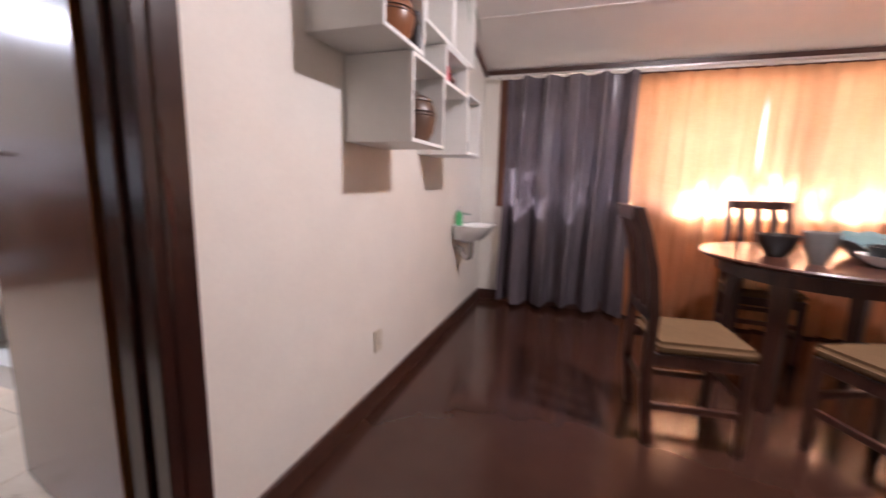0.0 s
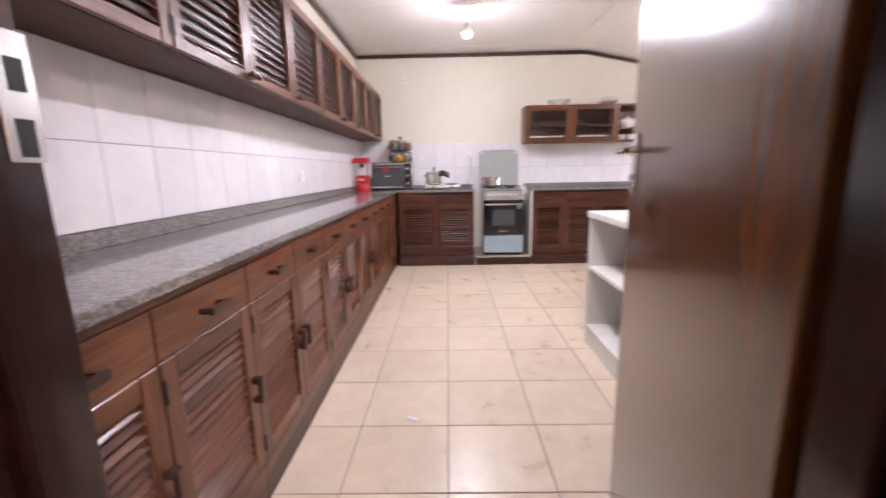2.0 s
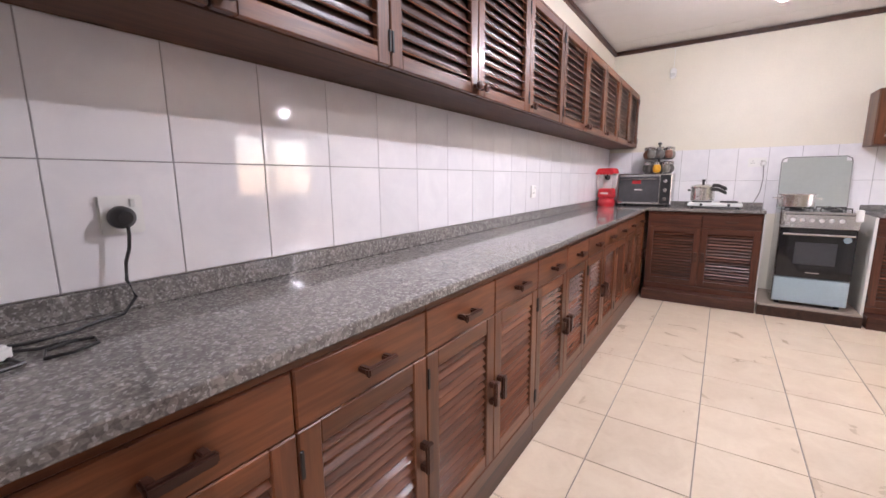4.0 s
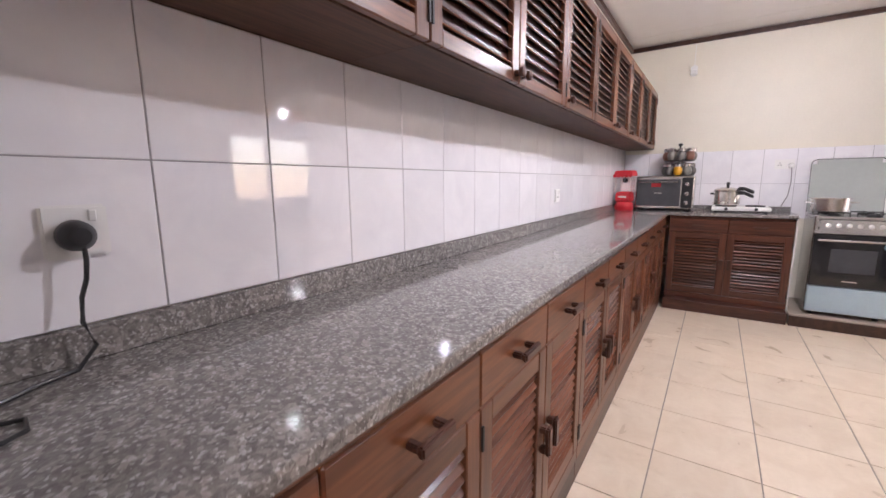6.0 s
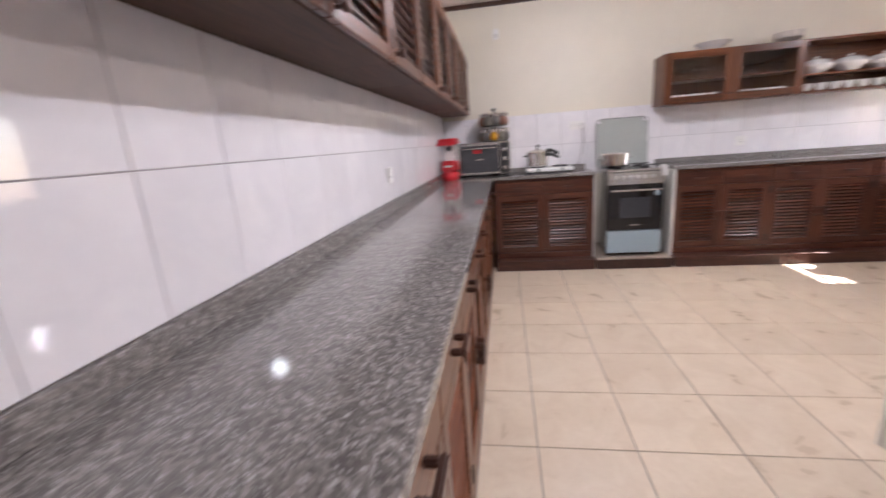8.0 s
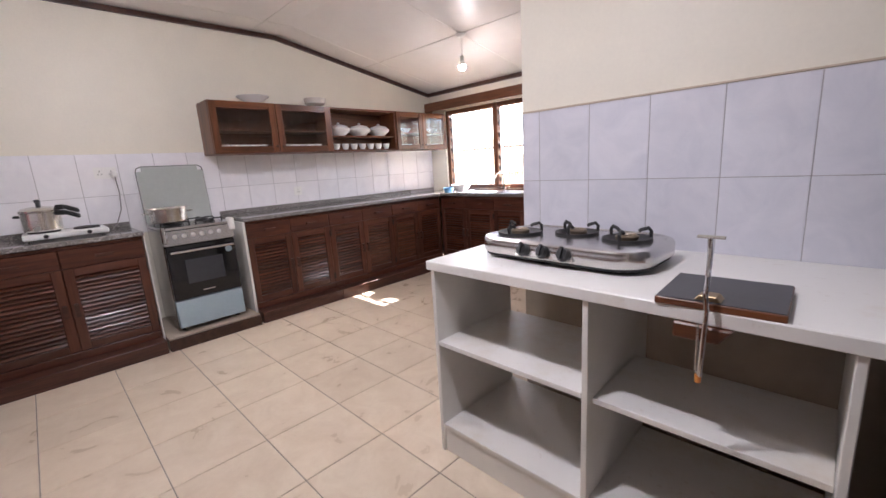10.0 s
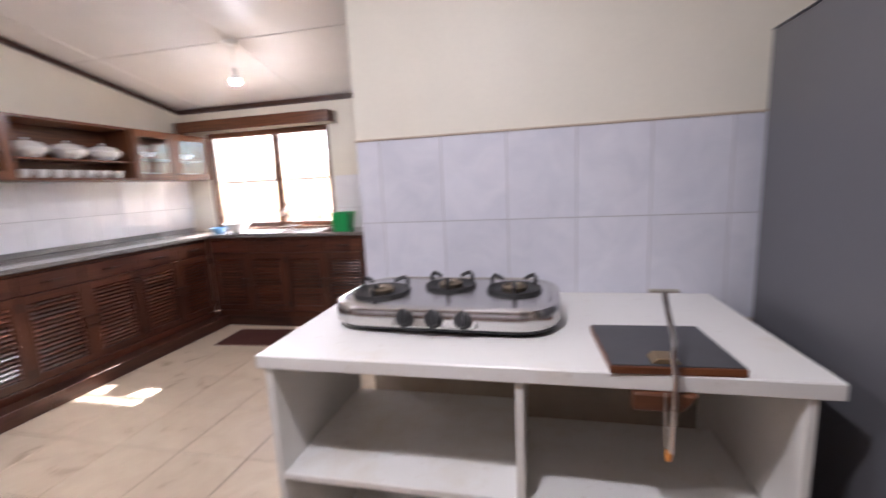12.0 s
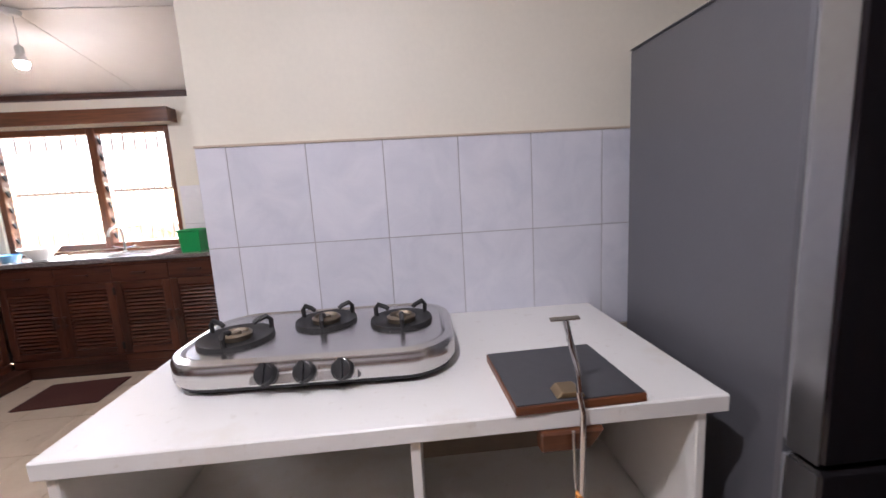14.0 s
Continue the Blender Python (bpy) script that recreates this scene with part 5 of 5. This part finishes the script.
jar(pose(-0.65, 1.80, 1.3115), 0.10, 0.235, M_CLAY, "round brown clay pot with a lid on the shelf")
jar(pose(-0.645, 1.545, 1.6515), 0.095, 0.21, plain("copper brown glaze", (0.22, 0.085, 0.035), 0.3, 0, 0.25, 18, 0.1), "round copper brown pot on the shelf")
def bottle(m, r, h, mat, cap, label):
    b = thing("bottle", m, label, "bottle", "small things on the box shelves")
    bm = bmesh.new()
    lathe(bm, [(0, 0), (r, 0), (r, h * 0.65), (r * 0.45, h * 0.8), (r * 0.4, h * 0.9), (0, h * 0.9)], 18)
    part("body", bm, mat, b, smooth=True)
    bm = bmesh.new()
    lathe(bm, [(0, h * 0.9), (r * 0.5, h * 0.9), (r * 0.5, h), (0, h)], 14)
    part("cap", bm, cap, b, smooth=True)


bottle(pose(-0.57, 1.62, 1.6515), 0.025, 0.14, M_BLACK, M_BLACK, "small dark bottle on the shelf")
bottle(pose(-0.62, 2.10, 1.6165), 0.034, 0.15, M_RED, plain("gold cap", (0.6, 0.36, 0.06), 0.3, 0.6), "red bottle with a gold cap on the shelf")
bottle(pose(-0.62, 2.00, 1.6165), 0.022, 0.12, M_BLACK, M_RED, "small dark bottle on the shelf")
bottle(pose(-0.62, 2.23, 1.6165), 0.028, 0.10, M_CLAY, M_BLACK, "small brown jar on the shelf")
bottle(pose(-0.62, 2.45, 1.3165), 0.045, 0.10, M_BLACK, M_BLACK, "small black tin on the shelf")
bottle(pose(-0.62, 1.78, 1.7915), 0.03, 0.25, M_GLASS, M_BLACK, "tall clear bottle on the shelf")
plant = thing("potted_plant", pose(-0.66, 2.36, 2.1605), "small potted plant with long drooping leaves on the shelf top", "plant")
bm = bmesh.new()
lathe(bm, [(0, 0), (0.04, 0), (0.05, 0.07), (0.045, 0.07), (0, 0.06)], 18)
part("pot", bm, M_CLAY, plant, smooth=True)
for k in range(11):
    a, rise, out = k * 2.4, 0.06 + 0.02 * (k % 3), 0.09 + 0.025 * (k % 4)
    bm = bmesh.new()
    rows = []
    for j in range(8):
        s = j / 7
        r, z, w = out * s * 1.25, 0.065 + rise * 4 * s * (1 - s) * 1.2 - 0.26 * s * s * (1 if k % 2 else 0.4), 0.011 * math.sin(math.pi * min(0.98, s * 0.9 + 0.1))
        rows.append([bm.verts.new((r, -w, z)), bm.verts.new((r, 0, z - 0.003)), bm.verts.new((r, w, z))])
    for p0, p1 in zip(rows, rows[1:]):
        for c in (0, 1):
            bm.faces.new((p0[c], p0[c + 1], p1[c + 1], p1[c]))
    part("leaf", bm, M_LEAF, plant, smooth=True, m=pose(0, 0, 0, 0, 0, math.degrees(a)))

# ---- wash basin ----
basin = thing("wash_basin", pose(XD, 3.14, 0.82, 0, 0, 90), "small white wall-hung wash basin with a steel trap", "basin")
bm = bmesh.new()
rings = []
for sx, y1, z in ((0.06, -0.12, -0.14), (0.14, -0.22, -0.11), (0.19, -0.29, -0.03), (0.205, -0.31, 0.0), (0.17, -0.275, 0.0), (0.13, -0.22, -0.07), (0.06, -0.16, -0.1)):
    y0 = -0.002 if z > -0.15 and sx not in (0.17, 0.13, 0.06) else -0.06
    rings.append([bm.verts.new((sx * math.copysign(abs(math.cos(a)) ** 0.6, math.cos(a)), (y0 + y1) / 2 + (y1 - y0) / 2 * math.copysign(abs(math.sin(a)) ** 0.7, math.sin(a)), z))
                  for a in (6.283185 * k / 28 for k in range(28))])
for a, b in zip(rings, rings[1:]):
    for k in range(28):
        bm.faces.new((a[k], a[(k + 1) % 28], b[(k + 1) % 28], b[k]))
bm.faces.new(rings[0][::-1])
bm.faces.new(rings[-1])
part("bowl", bm, M_CHINA, basin, smooth=True)
bm = bmesh.new()
tube(bm, [(0, -0.13, -0.14), (0, -0.13, -0.22), (0, -0.125, -0.26), (0, -0.09, -0.275), (0, -0.06, -0.25), (0, -0.05, -0.2), (0, -0.02, -0.19), (0, -0.001, -0.19)], 0.02, 12)
part("trap", bm, M_STEEL, basin, "steel waste trap", smooth=True)
bm = bmesh.new()
tube(bm, [(0, -0.03, 0.0), (0, -0.03, 0.06), (0, -0.06, 0.085), (0, -0.11, 0.08)], 0.011, 10)
part("tap", bm, M_CHROME, basin, smooth=True)
soap = thing("soap_bottle", pose(XD + 0.05, 3.05, 0.821), "green liquid soap bottle on the wash basin", "bottle")
bm = bmesh.new()
lathe(bm, [(0, 0), (0.026, 0), (0.028, 0.08), (0.012, 0.1), (0.012, 0.11), (0, 0.11)], 18)
part("body", bm, plain("clear green soap", (0.12, 0.5, 0.2), 0.2), soap, smooth=True)
bm = bmesh.new()
tube(bm, [(0, 0, 0.105), (0, 0, 0.14), (0.0, 0.0, 0.145), (0.03, -0.01, 0.14)], 0.006)
part("pump", bm, M_PLASTIC, soap, smooth=True)

# ---- dining window and curtains ----
window_2 = thing("window_2", pose(0, 0, 0), "brown wooden framed window behind curtains", "window")
window_2["kind"] = "structure"
for x in (EX0, 0.50, 1.63, EX1 - 0.06):
    span("window_frame", x, x + 0.06, YD + 0.01, YD + 0.09, EZ0, EZ1, M_WOODV, window_2, 0.004)
for a, b in ((EX0 + 0.06, 0.50), (0.56, 1.63), (1.69, EX1 - 0.06)):
    for z0, z1 in ((EZ0, EZ0 + 0.05), (EZ1 - 0.05, EZ1)):
        span("window_frame", a, b, YD + 0.012, YD + 0.088, z0, z1, M_WOOD, window_2, 0.004)
    g = span("pane", a, b, YD + 0.048, YD + 0.052, EZ0 + 0.05, EZ1 - 0.05, M_GLASS, window_2, 0.0)
    g.visible_shadow = False
span("window_casing", EX0 - 0.0005, EX1, YD - 0.02, YD - 0.0005, EZ1 + 0.001, EZ1 + 0.05, M_WOOD, window_2, 0.004)
span("window_casing", EX0 - 0.07, EX0 - 0.001, YD - 0.02, YD - 0.0005, EZ0 - 0.02, EZ1 + 0.05, M_WOODV, window_2, 0.004)


def curtain(x0, x1, y, z0, z1, folds, depth, mat, label, hem=0.0, seed=1):
    """A hanging curtain with uneven folds."""
    rnd = random.Random(seed)
    phase = [rnd.uniform(-0.6, 0.6) for _ in range(folds + 2)]
    bm = bmesh.new()
    nx, nz = folds * 14, 18
    grid = []
    for j in range(nz + 1):
        s = j / nz
        row = []
        for i in range(nx + 1):
            u = i / nx
            f = u * folds
            k = int(f)
            ph = phase[k] * (1 - (f - k)) + phase[k + 1] * (f - k)
            wave = math.sin(2 * math.pi * f + ph * (0.4 + s)) + 0.3 * math.sin(4.6 * math.pi * f + 3 * s + ph)
            amp = depth * (0.75 + 0.35 * s)
            spread = (u - 0.5) * (x1 - x0) * (1 + 0.03 * s) + (x0 + x1) / 2 + 0.008 * math.sin(9 * u + 5 * s)
            row.append(bm.verts.new((spread, y + amp * wave, z1 + (z0 - z1) * s - hem * s * (0.5 + 0.5 * math.sin(5.3 * u * folds / 3 + seed)))))
        grid.append(row)
    for a, b in zip(grid, grid[1:]):
        for i in range(nx):
            bm.faces.new((a[i], a[i + 1], b[i + 1], b[i]))
    return single("curtain", bm, mat, pose(0, 0, 0), label, "curtain", "dining room curtains")


curtain(-0.60, 0.46, YD - 0.14, 0.03, 2.06, 5, 0.092, M_GREY, "grey satin curtain reaching down to the floor", -0.03, 3)
curtain(0.46, 1.36, YD - 0.085, 0.02, 2.05, 7, 0.018, M_ORANGE, "orange sheer curtain with the sun behind it", 0.0, 5)
curtain(1.356, 2.80, YD - 0.088, 0.02, 2.05, 11, 0.018, M_ORANGE, "orange sheer curtain with the sun behind it", 0.0, 8)
rod = thing("curtain_rod", pose(0, YD - 0.13, 2.085), "pale metal curtain rod on brackets", "curtain rod")
bm = bmesh.new()
tube(bm, [(-0.78, 0, 0), (2.9, 0, 0)], 0.012, 12)
part("rod", bm, M_ALU, rod, smooth=True)
for x in (-0.70, 1.37, 2.7):
    bm = bmesh.new()
    add_box(bm, x - 0.01, x + 0.01, -0.012, 0.129, -0.012, 0.012)
    part("bracket", bm, M_ALU, rod, bevel=0.002)


# ---- dining table and chairs ----
TC, TH = (1.41, 2.80), 0.785
table = thing("dining_table", pose(*TC, 0), "round dark polished wooden dining table", "table")
bm = bmesh.new()
lathe(bm, [(0, TH - 0.028), (0.60, TH - 0.028), (0.618, TH - 0.02), (0.625, TH - 0.008), (0.618, TH), (0, TH)], 64)
part("tabletop", bm, M_CHAIR, table, smooth=True)
bm = bmesh.new()
lathe(bm, [(0.50, TH - 0.11), (0.52, TH - 0.11), (0.52, TH - 0.0285), (0.50, TH - 0.0285), (0.50, TH - 0.11)], 48)
part("apron", bm, M_CHAIR, table, smooth=True)
for a in (45, 135, 225, 315):
    q = radians(a)
    bm = bmesh.new()
    for v in add_box(bm, -0.042, 0.042, -0.042, 0.042, 0, TH - 0.0285):
        if v.co.z < 0.1:
            v.co.x *= 0.7
            v.co.y *= 0.7
    part("leg", bm, M_CHAIR, table, bevel=0.004, m=pose(0.47 * math.cos(q), 0.47 * math.sin(q), 0, 0, 0, a))


def dining_chair():
    """A high-backed chair; its own back is at y 0, its seat reaches to y 0.42."""
    c = thing("dining_chair", pose(0, 0, 0), "dark wooden high-backed dining chair with an olive padded seat", "chair", "chairs round the table")

    def post(x):
        bm = bmesh.new()
        pts = [(0.03, 0.0), (0.0, 0.25), (0.0, 0.45), (0.005, 0.6), (-0.02, 0.8), (-0.06, 0.95), (-0.10, 1.06)]
        rows = []
        for y, z in pts:
            rows.append([bm.verts.new((x + dx, y + dy, z)) for dx, dy in ((-0.02, -0.02), (0.02, -0.02), (0.02, 0.022), (-0.02, 0.022))])
        for p0, p1 in zip(rows, rows[1:]):
            for k in range(4):
                bm.faces.new((p0[k], p0[(k + 1) % 4], p1[(k + 1) % 4], p1[k]))
        bm.faces.new(rows[0][::-1])
        bm.faces.new(rows[-1])
        part("back_leg", bm, M_CHAIR, c, bevel=0.003)

    post(-0.185)
    post(0.185)
    for x in (-0.185, 0.185):
        span("front_leg", x - 0.019, x + 0.019, 0.375, 0.413, 0, 0.43, M_CHAIR, c, 0.003)
        span("side_stretcher", x - 0.011, x + 0.011, 0.03, 0.375, 0.17, 0.20, M_CHAIR, c, 0.002)
        span("seat_rail", x - 0.013, x + 0.013, 0.022, 0.375, 0.375, 0.43, M_CHAIR, c, 0.002)
    span("stretcher", -0.166, 0.166, 0.38, 0.405, 0.24, 0.27, M_CHAIR, c, 0.002)
    span("stretcher", -0.166, 0.166, -0.005, 0.017, 0.24, 0.27, M_CHAIR, c, 0.002)
    span("seat_rail", -0.166, 0.166, 0.38, 0.408, 0.375, 0.43, M_CHAIR, c, 0.002)
    bm = bmesh.new()
    add_box(bm, -0.205, 0.205, 0.025, 0.425, 0.431, 0.485)
    part("seat", bm, M_SEAT, c, "olive padded cloth seat", 0.02, True, segments=3)
    span("back_rail", -0.165, 0.165, -0.115, -0.085, 1.0, 1.06, M_CHAIR, c, 0.004)
    span("back_rail", -0.165, 0.165, -0.008, 0.012, 0.55, 0.60, M_CHAIR, c, 0.003)
    for x in (-0.10, 0.0, 0.10):
        bm = bmesh.new()
        rows = []
        for y, z in ((0.002, 0.59), (-0.02, 0.78), (-0.055, 0.92), (-0.098, 1.01)):
            rows.append([bm.verts.new((x + dx, y + dy, z)) for dx, dy in ((-0.025, -0.006), (0.025, -0.006), (0.025, 0.006), (-0.025, 0.006))])
        for p0, p1 in zip(rows, rows[1:]):
            for k in range(4):
                bm.faces.new((p0[k], p0[(k + 1) % 4], p1[(k + 1) % 4], p1[k]))
        part("splat", bm, M_CHAIR, c)
    return c


chair = dining_chair()
chair.matrix_basis = pose(0.40, 2.12, 0, 0, 0, -84)
copy_thing(chair, pose(1.34, 3.62, 0, 0, 0, 176))
copy_thing(chair, pose(1.46, 1.88, 0, 0, 0, 25))
copy_thing(chair, pose(2.28, 2.70, 0, 0, 0, 92))

# things on the table
def table_bowl(x, y, r, h, mat, label, z=TH):
    bm = bmesh.new()
    lathe(bm, [(0, 0), (r * 0.45, 0), (r * 0.5, h * 0.08), (r * 0.85, h * 0.5), (r, h), (r * 0.96, h), (r * 0.8, h * 0.52), (0, h * 0.14)], 30)
    single("bowl", bm, mat, pose(x, y, z), label, "bowl", "bowls on the dining table")


M_GREYC = plain("grey stoneware", (0.20, 0.19, 0.18), 0.4, 0, 0.15, 20, 0.1)
M_TEAL = cloth("teal cloth", (0.16, 0.27, 0.28), (0.24, 0.36, 0.37), 0.1)
table_bowl(1.12, 2.72, 0.10, 0.12, M_BLACK, "dark glazed bowl on the dining table")
table_bowl(1.22, 2.52, 0.075, 0.16, M_GREYC, "grey stoneware vase bowl on the dining table")
table_bowl(1.52, 2.55, 0.13, 0.06, M_CHINA, "white serving bowl on the dining table")
table_bowl(1.52, 2.55, 0.10, 0.09, M_BLACK, "dark bowl stacked in the white serving bowl", TH + 0.012)
table_bowl(1.62, 2.92, 0.15, 0.12, M_GREYC, "large grey bowl on the dining table")
bm = bmesh.new()
nn = 14
cg = [[bm.verts.new((0.17 * (i / nn * 2 - 1), 0.15 * (j / nn * 2 - 1), 0.012 * math.sin(i * 1.1) * math.cos(j * 0.9) - 0.035 * (abs(i / nn * 2 - 1) ** 3 + abs(j / nn * 2 - 1) ** 3))) for i in range(nn + 1)] for j in range(nn + 1)]
for a, b in zip(cg, cg[1:]):
    for i in range(nn):
        bm.faces.new((a[i], a[i + 1], b[i + 1], b[i]))
single("folded_cloth", bm, M_TEAL, pose(1.60, 2.90, TH + 0.138, 0, 0, 20), "teal cloth laid over the large bowl", "cloth")

# ---- outside ----
structure("ground", [(-60, 60, 4.3, 120, -0.30, -0.15)], M_GROUND, "sunlit sandy ground outside", "ground")
# Unseen overhang; its stepped depths are set to cut the sun into strips.
structure("sun_trim_eave", [(-6.6, -5.1, 4.30, 5.12, 2.145, 3.0), (-5.1, -0.95, 4.30, 5.45, 2.145, 3.0), (-0.95, 3.6, 4.30, 5.03, 2.145, 3.0)], M_ROOF, "unseen brown roof overhang stepped to trim the sun", "roof")
structure("roof_cover", [(-6.6, 3.6, -2.6, 4.30, 2.91, 3.0)], M_ROOF, "brown roof over the rooms", "roof")
structure("eave_board", [(-6.6, -5.101, 5.121, 5.14, 2.14, 2.25), (-5.1, -0.96, 5.451, 5.47, 2.14, 2.25)], M_YELLOW, "yellow painted board along the eave", "trim")
house = thing("outbuilding", pose(-7.5, 24.0, -0.15), "pale outbuilding with a brown roof across the yard", "building")
span("wall", -5, 6, 0, 4, 0, 2.3, M_OUTWALL, house, 0.0)
bm = bmesh.new()
for q in add_box(bm, -5.4, 6.4, -0.6, 4.4, 2.301, 2.42):
    if q.co.y > 2:
        q.co.z += 1.3
part("roof", bm, M_ROOF, house)
for x in (-2.2, 0.6, 3.4):
    span("window", x, x + 1.0, -0.03, -0.001, 0.9, 1.9, M_BGLASS, house, 0.0)


M_HEDGE = plain("dry yellow-green leaf", (0.36, 0.27, 0.11), 0.6, 0, 0.35, 15, 0.05)


def hedge(x0, x1, y, height, leaves, seed):
    """A loose dry hedge along the yard: short stems and many single leaves."""
    rnd = random.Random(seed)
    h = thing("hedge", pose(0, y, -0.15), "loose dry yellow-green hedge across the yard", "hedge")
    bm = bmesh.new()
    for k in range(30):
        x = x0 + (x1 - x0) * (k + rnd.random()) / 30
        tube(bm, [(x, 0, 0), (x + rnd.uniform(-0.1, 0.1), rnd.uniform(-0.1, 0.1), height * 0.8)], 0.012, 5)
    part("stems", bm, M_BARK, h)
    bm = bmesh.new()
    for _ in range(leaves):
        x = rnd.uniform(x0, x1)
        top = height * (0.75 + 0.2 * math.sin(x * 2.1) + 0.12 * math.sin(x * 5.7))
        m = Matrix.Translation((x, rnd.gauss(0, 0.2), rnd.uniform(0.02, top))) @ Euler((rnd.uniform(-1, 1), rnd.uniform(-1, 1), rnd.uniform(0, 6))).to_matrix().to_4x4()
        s = rnd.uniform(0.05, 0.11)
        bm.faces.new([bm.verts.new(m @ Vector(q)) for q in ((-s, 0, 0), (0, -s * 0.5, 0.01), (s, 0, 0), (0, s * 0.5, 0.01))])
    part("leaves", bm, M_HEDGE, h)["kind"] = "stuff"


M_BARK = plain("grey bark", (0.16, 0.12, 0.09), 0.9, 0, 0.3, 20, 0.4)


def tree(x, y, base, crown_z, spread, height, leaves, seed):
    """A broad tree: tapered trunk, limbs, and a crown of single leaves."""
    rnd = random.Random(seed)
    t = thing("tree", pose(x, y, base), "unseen leafy tree breaking up the sun on the curtain", "tree", "trees in the yard")
    bm = bmesh.new()
    lathe(bm, [(0.22, 0), (0.15, 0.6), (0.12, crown_z * 0.8), (0.07, crown_z), (0, crown_z + 0.3)], 12)
    part("trunk", bm, M_BARK, t, smooth=True)
    tips = []
    for k in range(9):
        a = k * 2.4
        r = spread * rnd.uniform(0.4, 0.95)
        top = (r * math.cos(a), 0.45 * r * math.sin(a), crown_z + rnd.uniform(0.15, height * 0.8))
        bm = bmesh.new()
        tube(bm, [(0, 0, crown_z * rnd.uniform(0.7, 0.95)), (top[0] * 0.5, top[1] * 0.5, crown_z + 0.1), top], 0.03, 6)
        part("limb", bm, M_BARK, t, smooth=True)
        tips.append(top)
    bm = bmesh.new()
    for _ in range(leaves):
        tip, s = rnd.choice(tips), rnd.uniform(0.55, 1.05)
        c = Vector((tip[0] * s, tip[1] * s, crown_z + (tip[2] - crown_z) * rnd.uniform(0.4, 1.3) + rnd.gauss(0, 0.14)))
        c += Vector((rnd.gauss(0, 0.45), rnd.gauss(0, 0.3), 0))
        m = Matrix.Translation(c) @ Euler((rnd.uniform(-1, 1), rnd.uniform(-1, 1), rnd.uniform(0, 6))).to_matrix().to_4x4()
        s = rnd.uniform(0.07, 0.13)
        bm.faces.new([bm.verts.new(m @ Vector(q)) for q in ((-s, 0, 0), (0, -s * 0.45, 0.01), (s, 0, 0), (0, s * 0.45, 0.01))])
    crown = part("crown", bm, M_LEAF, t)
    crown["kind"] = "stuff"


hedge(-13.0, -3.0, 9.5, 1.15, 2600, 21)
# Unseen trees, added to make the top of the curtain's sunlight ragged.
tree(0.4, 7.0, -0.15, 4.0, 1.9, 1.0, 2600, 4)
tree(3.2, 7.2, -0.15, 4.05, 1.8, 1.0, 2400, 9)

# ---- tiles: pieces of the walls and the floor ----
TILES = {}


def tile(parent, name, at, dims, mat, gap=0.0026):
    """One tile, its centre at a place; alike tiles share one mesh."""
    key = (tuple(round(d, 3) for d in dims), mat.name)
    if key not in TILES:
        bm = bmesh.new()
        x, y, z = (d / 2 - (gap / 2 if d > 0.02 else 0) for d in dims)
        add_box(bm, -x, x, -y, y, -z, z)
        TILES[key] = finish(bm, mat, 0.0012)
    ob = new(name, TILES[key])
    ob.parent = parent
    ob.matrix_basis = pose(*at)
    return ob


def cuts(lo, hi, start, step):
    """Edges between lo and hi on a grid through start."""
    k = math.ceil((lo - start) / step + 1e-6)
    edges = [lo]
    while start + k * step < hi - 1e-6:
        edges.append(start + k * step)
        k += 1
    return [(a, b) for a, b in zip(edges, edges[1:] + [hi]) if b - a > 0.012]


# mortar behind the wall tiles
for name, b in (("mortar", (XW + 0.004, XE - 0.001, YS + 0.0002, YS + 0.0035, 0.986, 1.552)), ("mortar", (XW + 0.0002, XW + 0.0035, YS + 0.004, YN - 0.001, 0.9, 1.509)),
                ("mortar", (-3.128, XE - 0.001, YB - 0.0045, YB - 0.0041, 0.80, 1.491)), ("mortar", (WX1 + 0.021, -3.201, YN - 0.0035, YN - 0.0002, 0.942, 1.449))):
    structure(name, [b], M_WGROUT, "grey mortar between the wall tiles", "mortar")
for xa, xb in cuts(XW, XE, -1.46, 0.2475):
    for za, zb in ((0.986, 1.268), (1.268, 1.553)):
        tile(wall_south, "tile", ((xa + xb) / 2, YS + 0.002, (za + zb) / 2), (xb - xa, 0.008, zb - za), M_WTILE)
for ya, yb in cuts(YS + 0.008, YN, 0.142, 0.2475):
    for za, zb in ((0.966 if not 0.6 < ya < 1.3 else 0.86, 1.185), (1.185, 1.51)):
        tile(wall_west, "tile", (XW + 0.002, (ya + yb) / 2, (za + zb) / 2), (0.008, yb - ya, zb - za), M_WTILE)
for xa, xb in cuts(-3.13, XE, -3.034, 0.2485):
    for za, zb in ((0.80, 1.168), (1.168, 1.492)):
        tile(wall_burner, "tile", ((xa + xb) / 2, YB - 0.002, (za + zb) / 2), (xb - xa, 0.008, zb - za), M_STILE)
for xa, xb in cuts(WX1 + 0.02, -3.2, -4.17, 0.2475):
    for za, zb in ((0.91, 1.125), (1.125, 1.45)):
        tile(wall_north, "tile", ((xa + xb) / 2, YN - 0.002, (za + zb) / 2), (xb - xa, 0.008, zb - za), M_WTILE)
for xa, xb in cuts(-5.64, XD - 0.06, -3.86, 0.40):
    for ya, yb in cuts(FY - 0.02, YN, 0.29, 0.40):
        tile(floor_kitchen, "tile", ((xa + xb) / 2, (ya + yb) / 2, -0.004), (xb - xa, yb - ya, 0.008), M_FTILE, 0.005)
tagged(floor_kitchen, kind="structure")
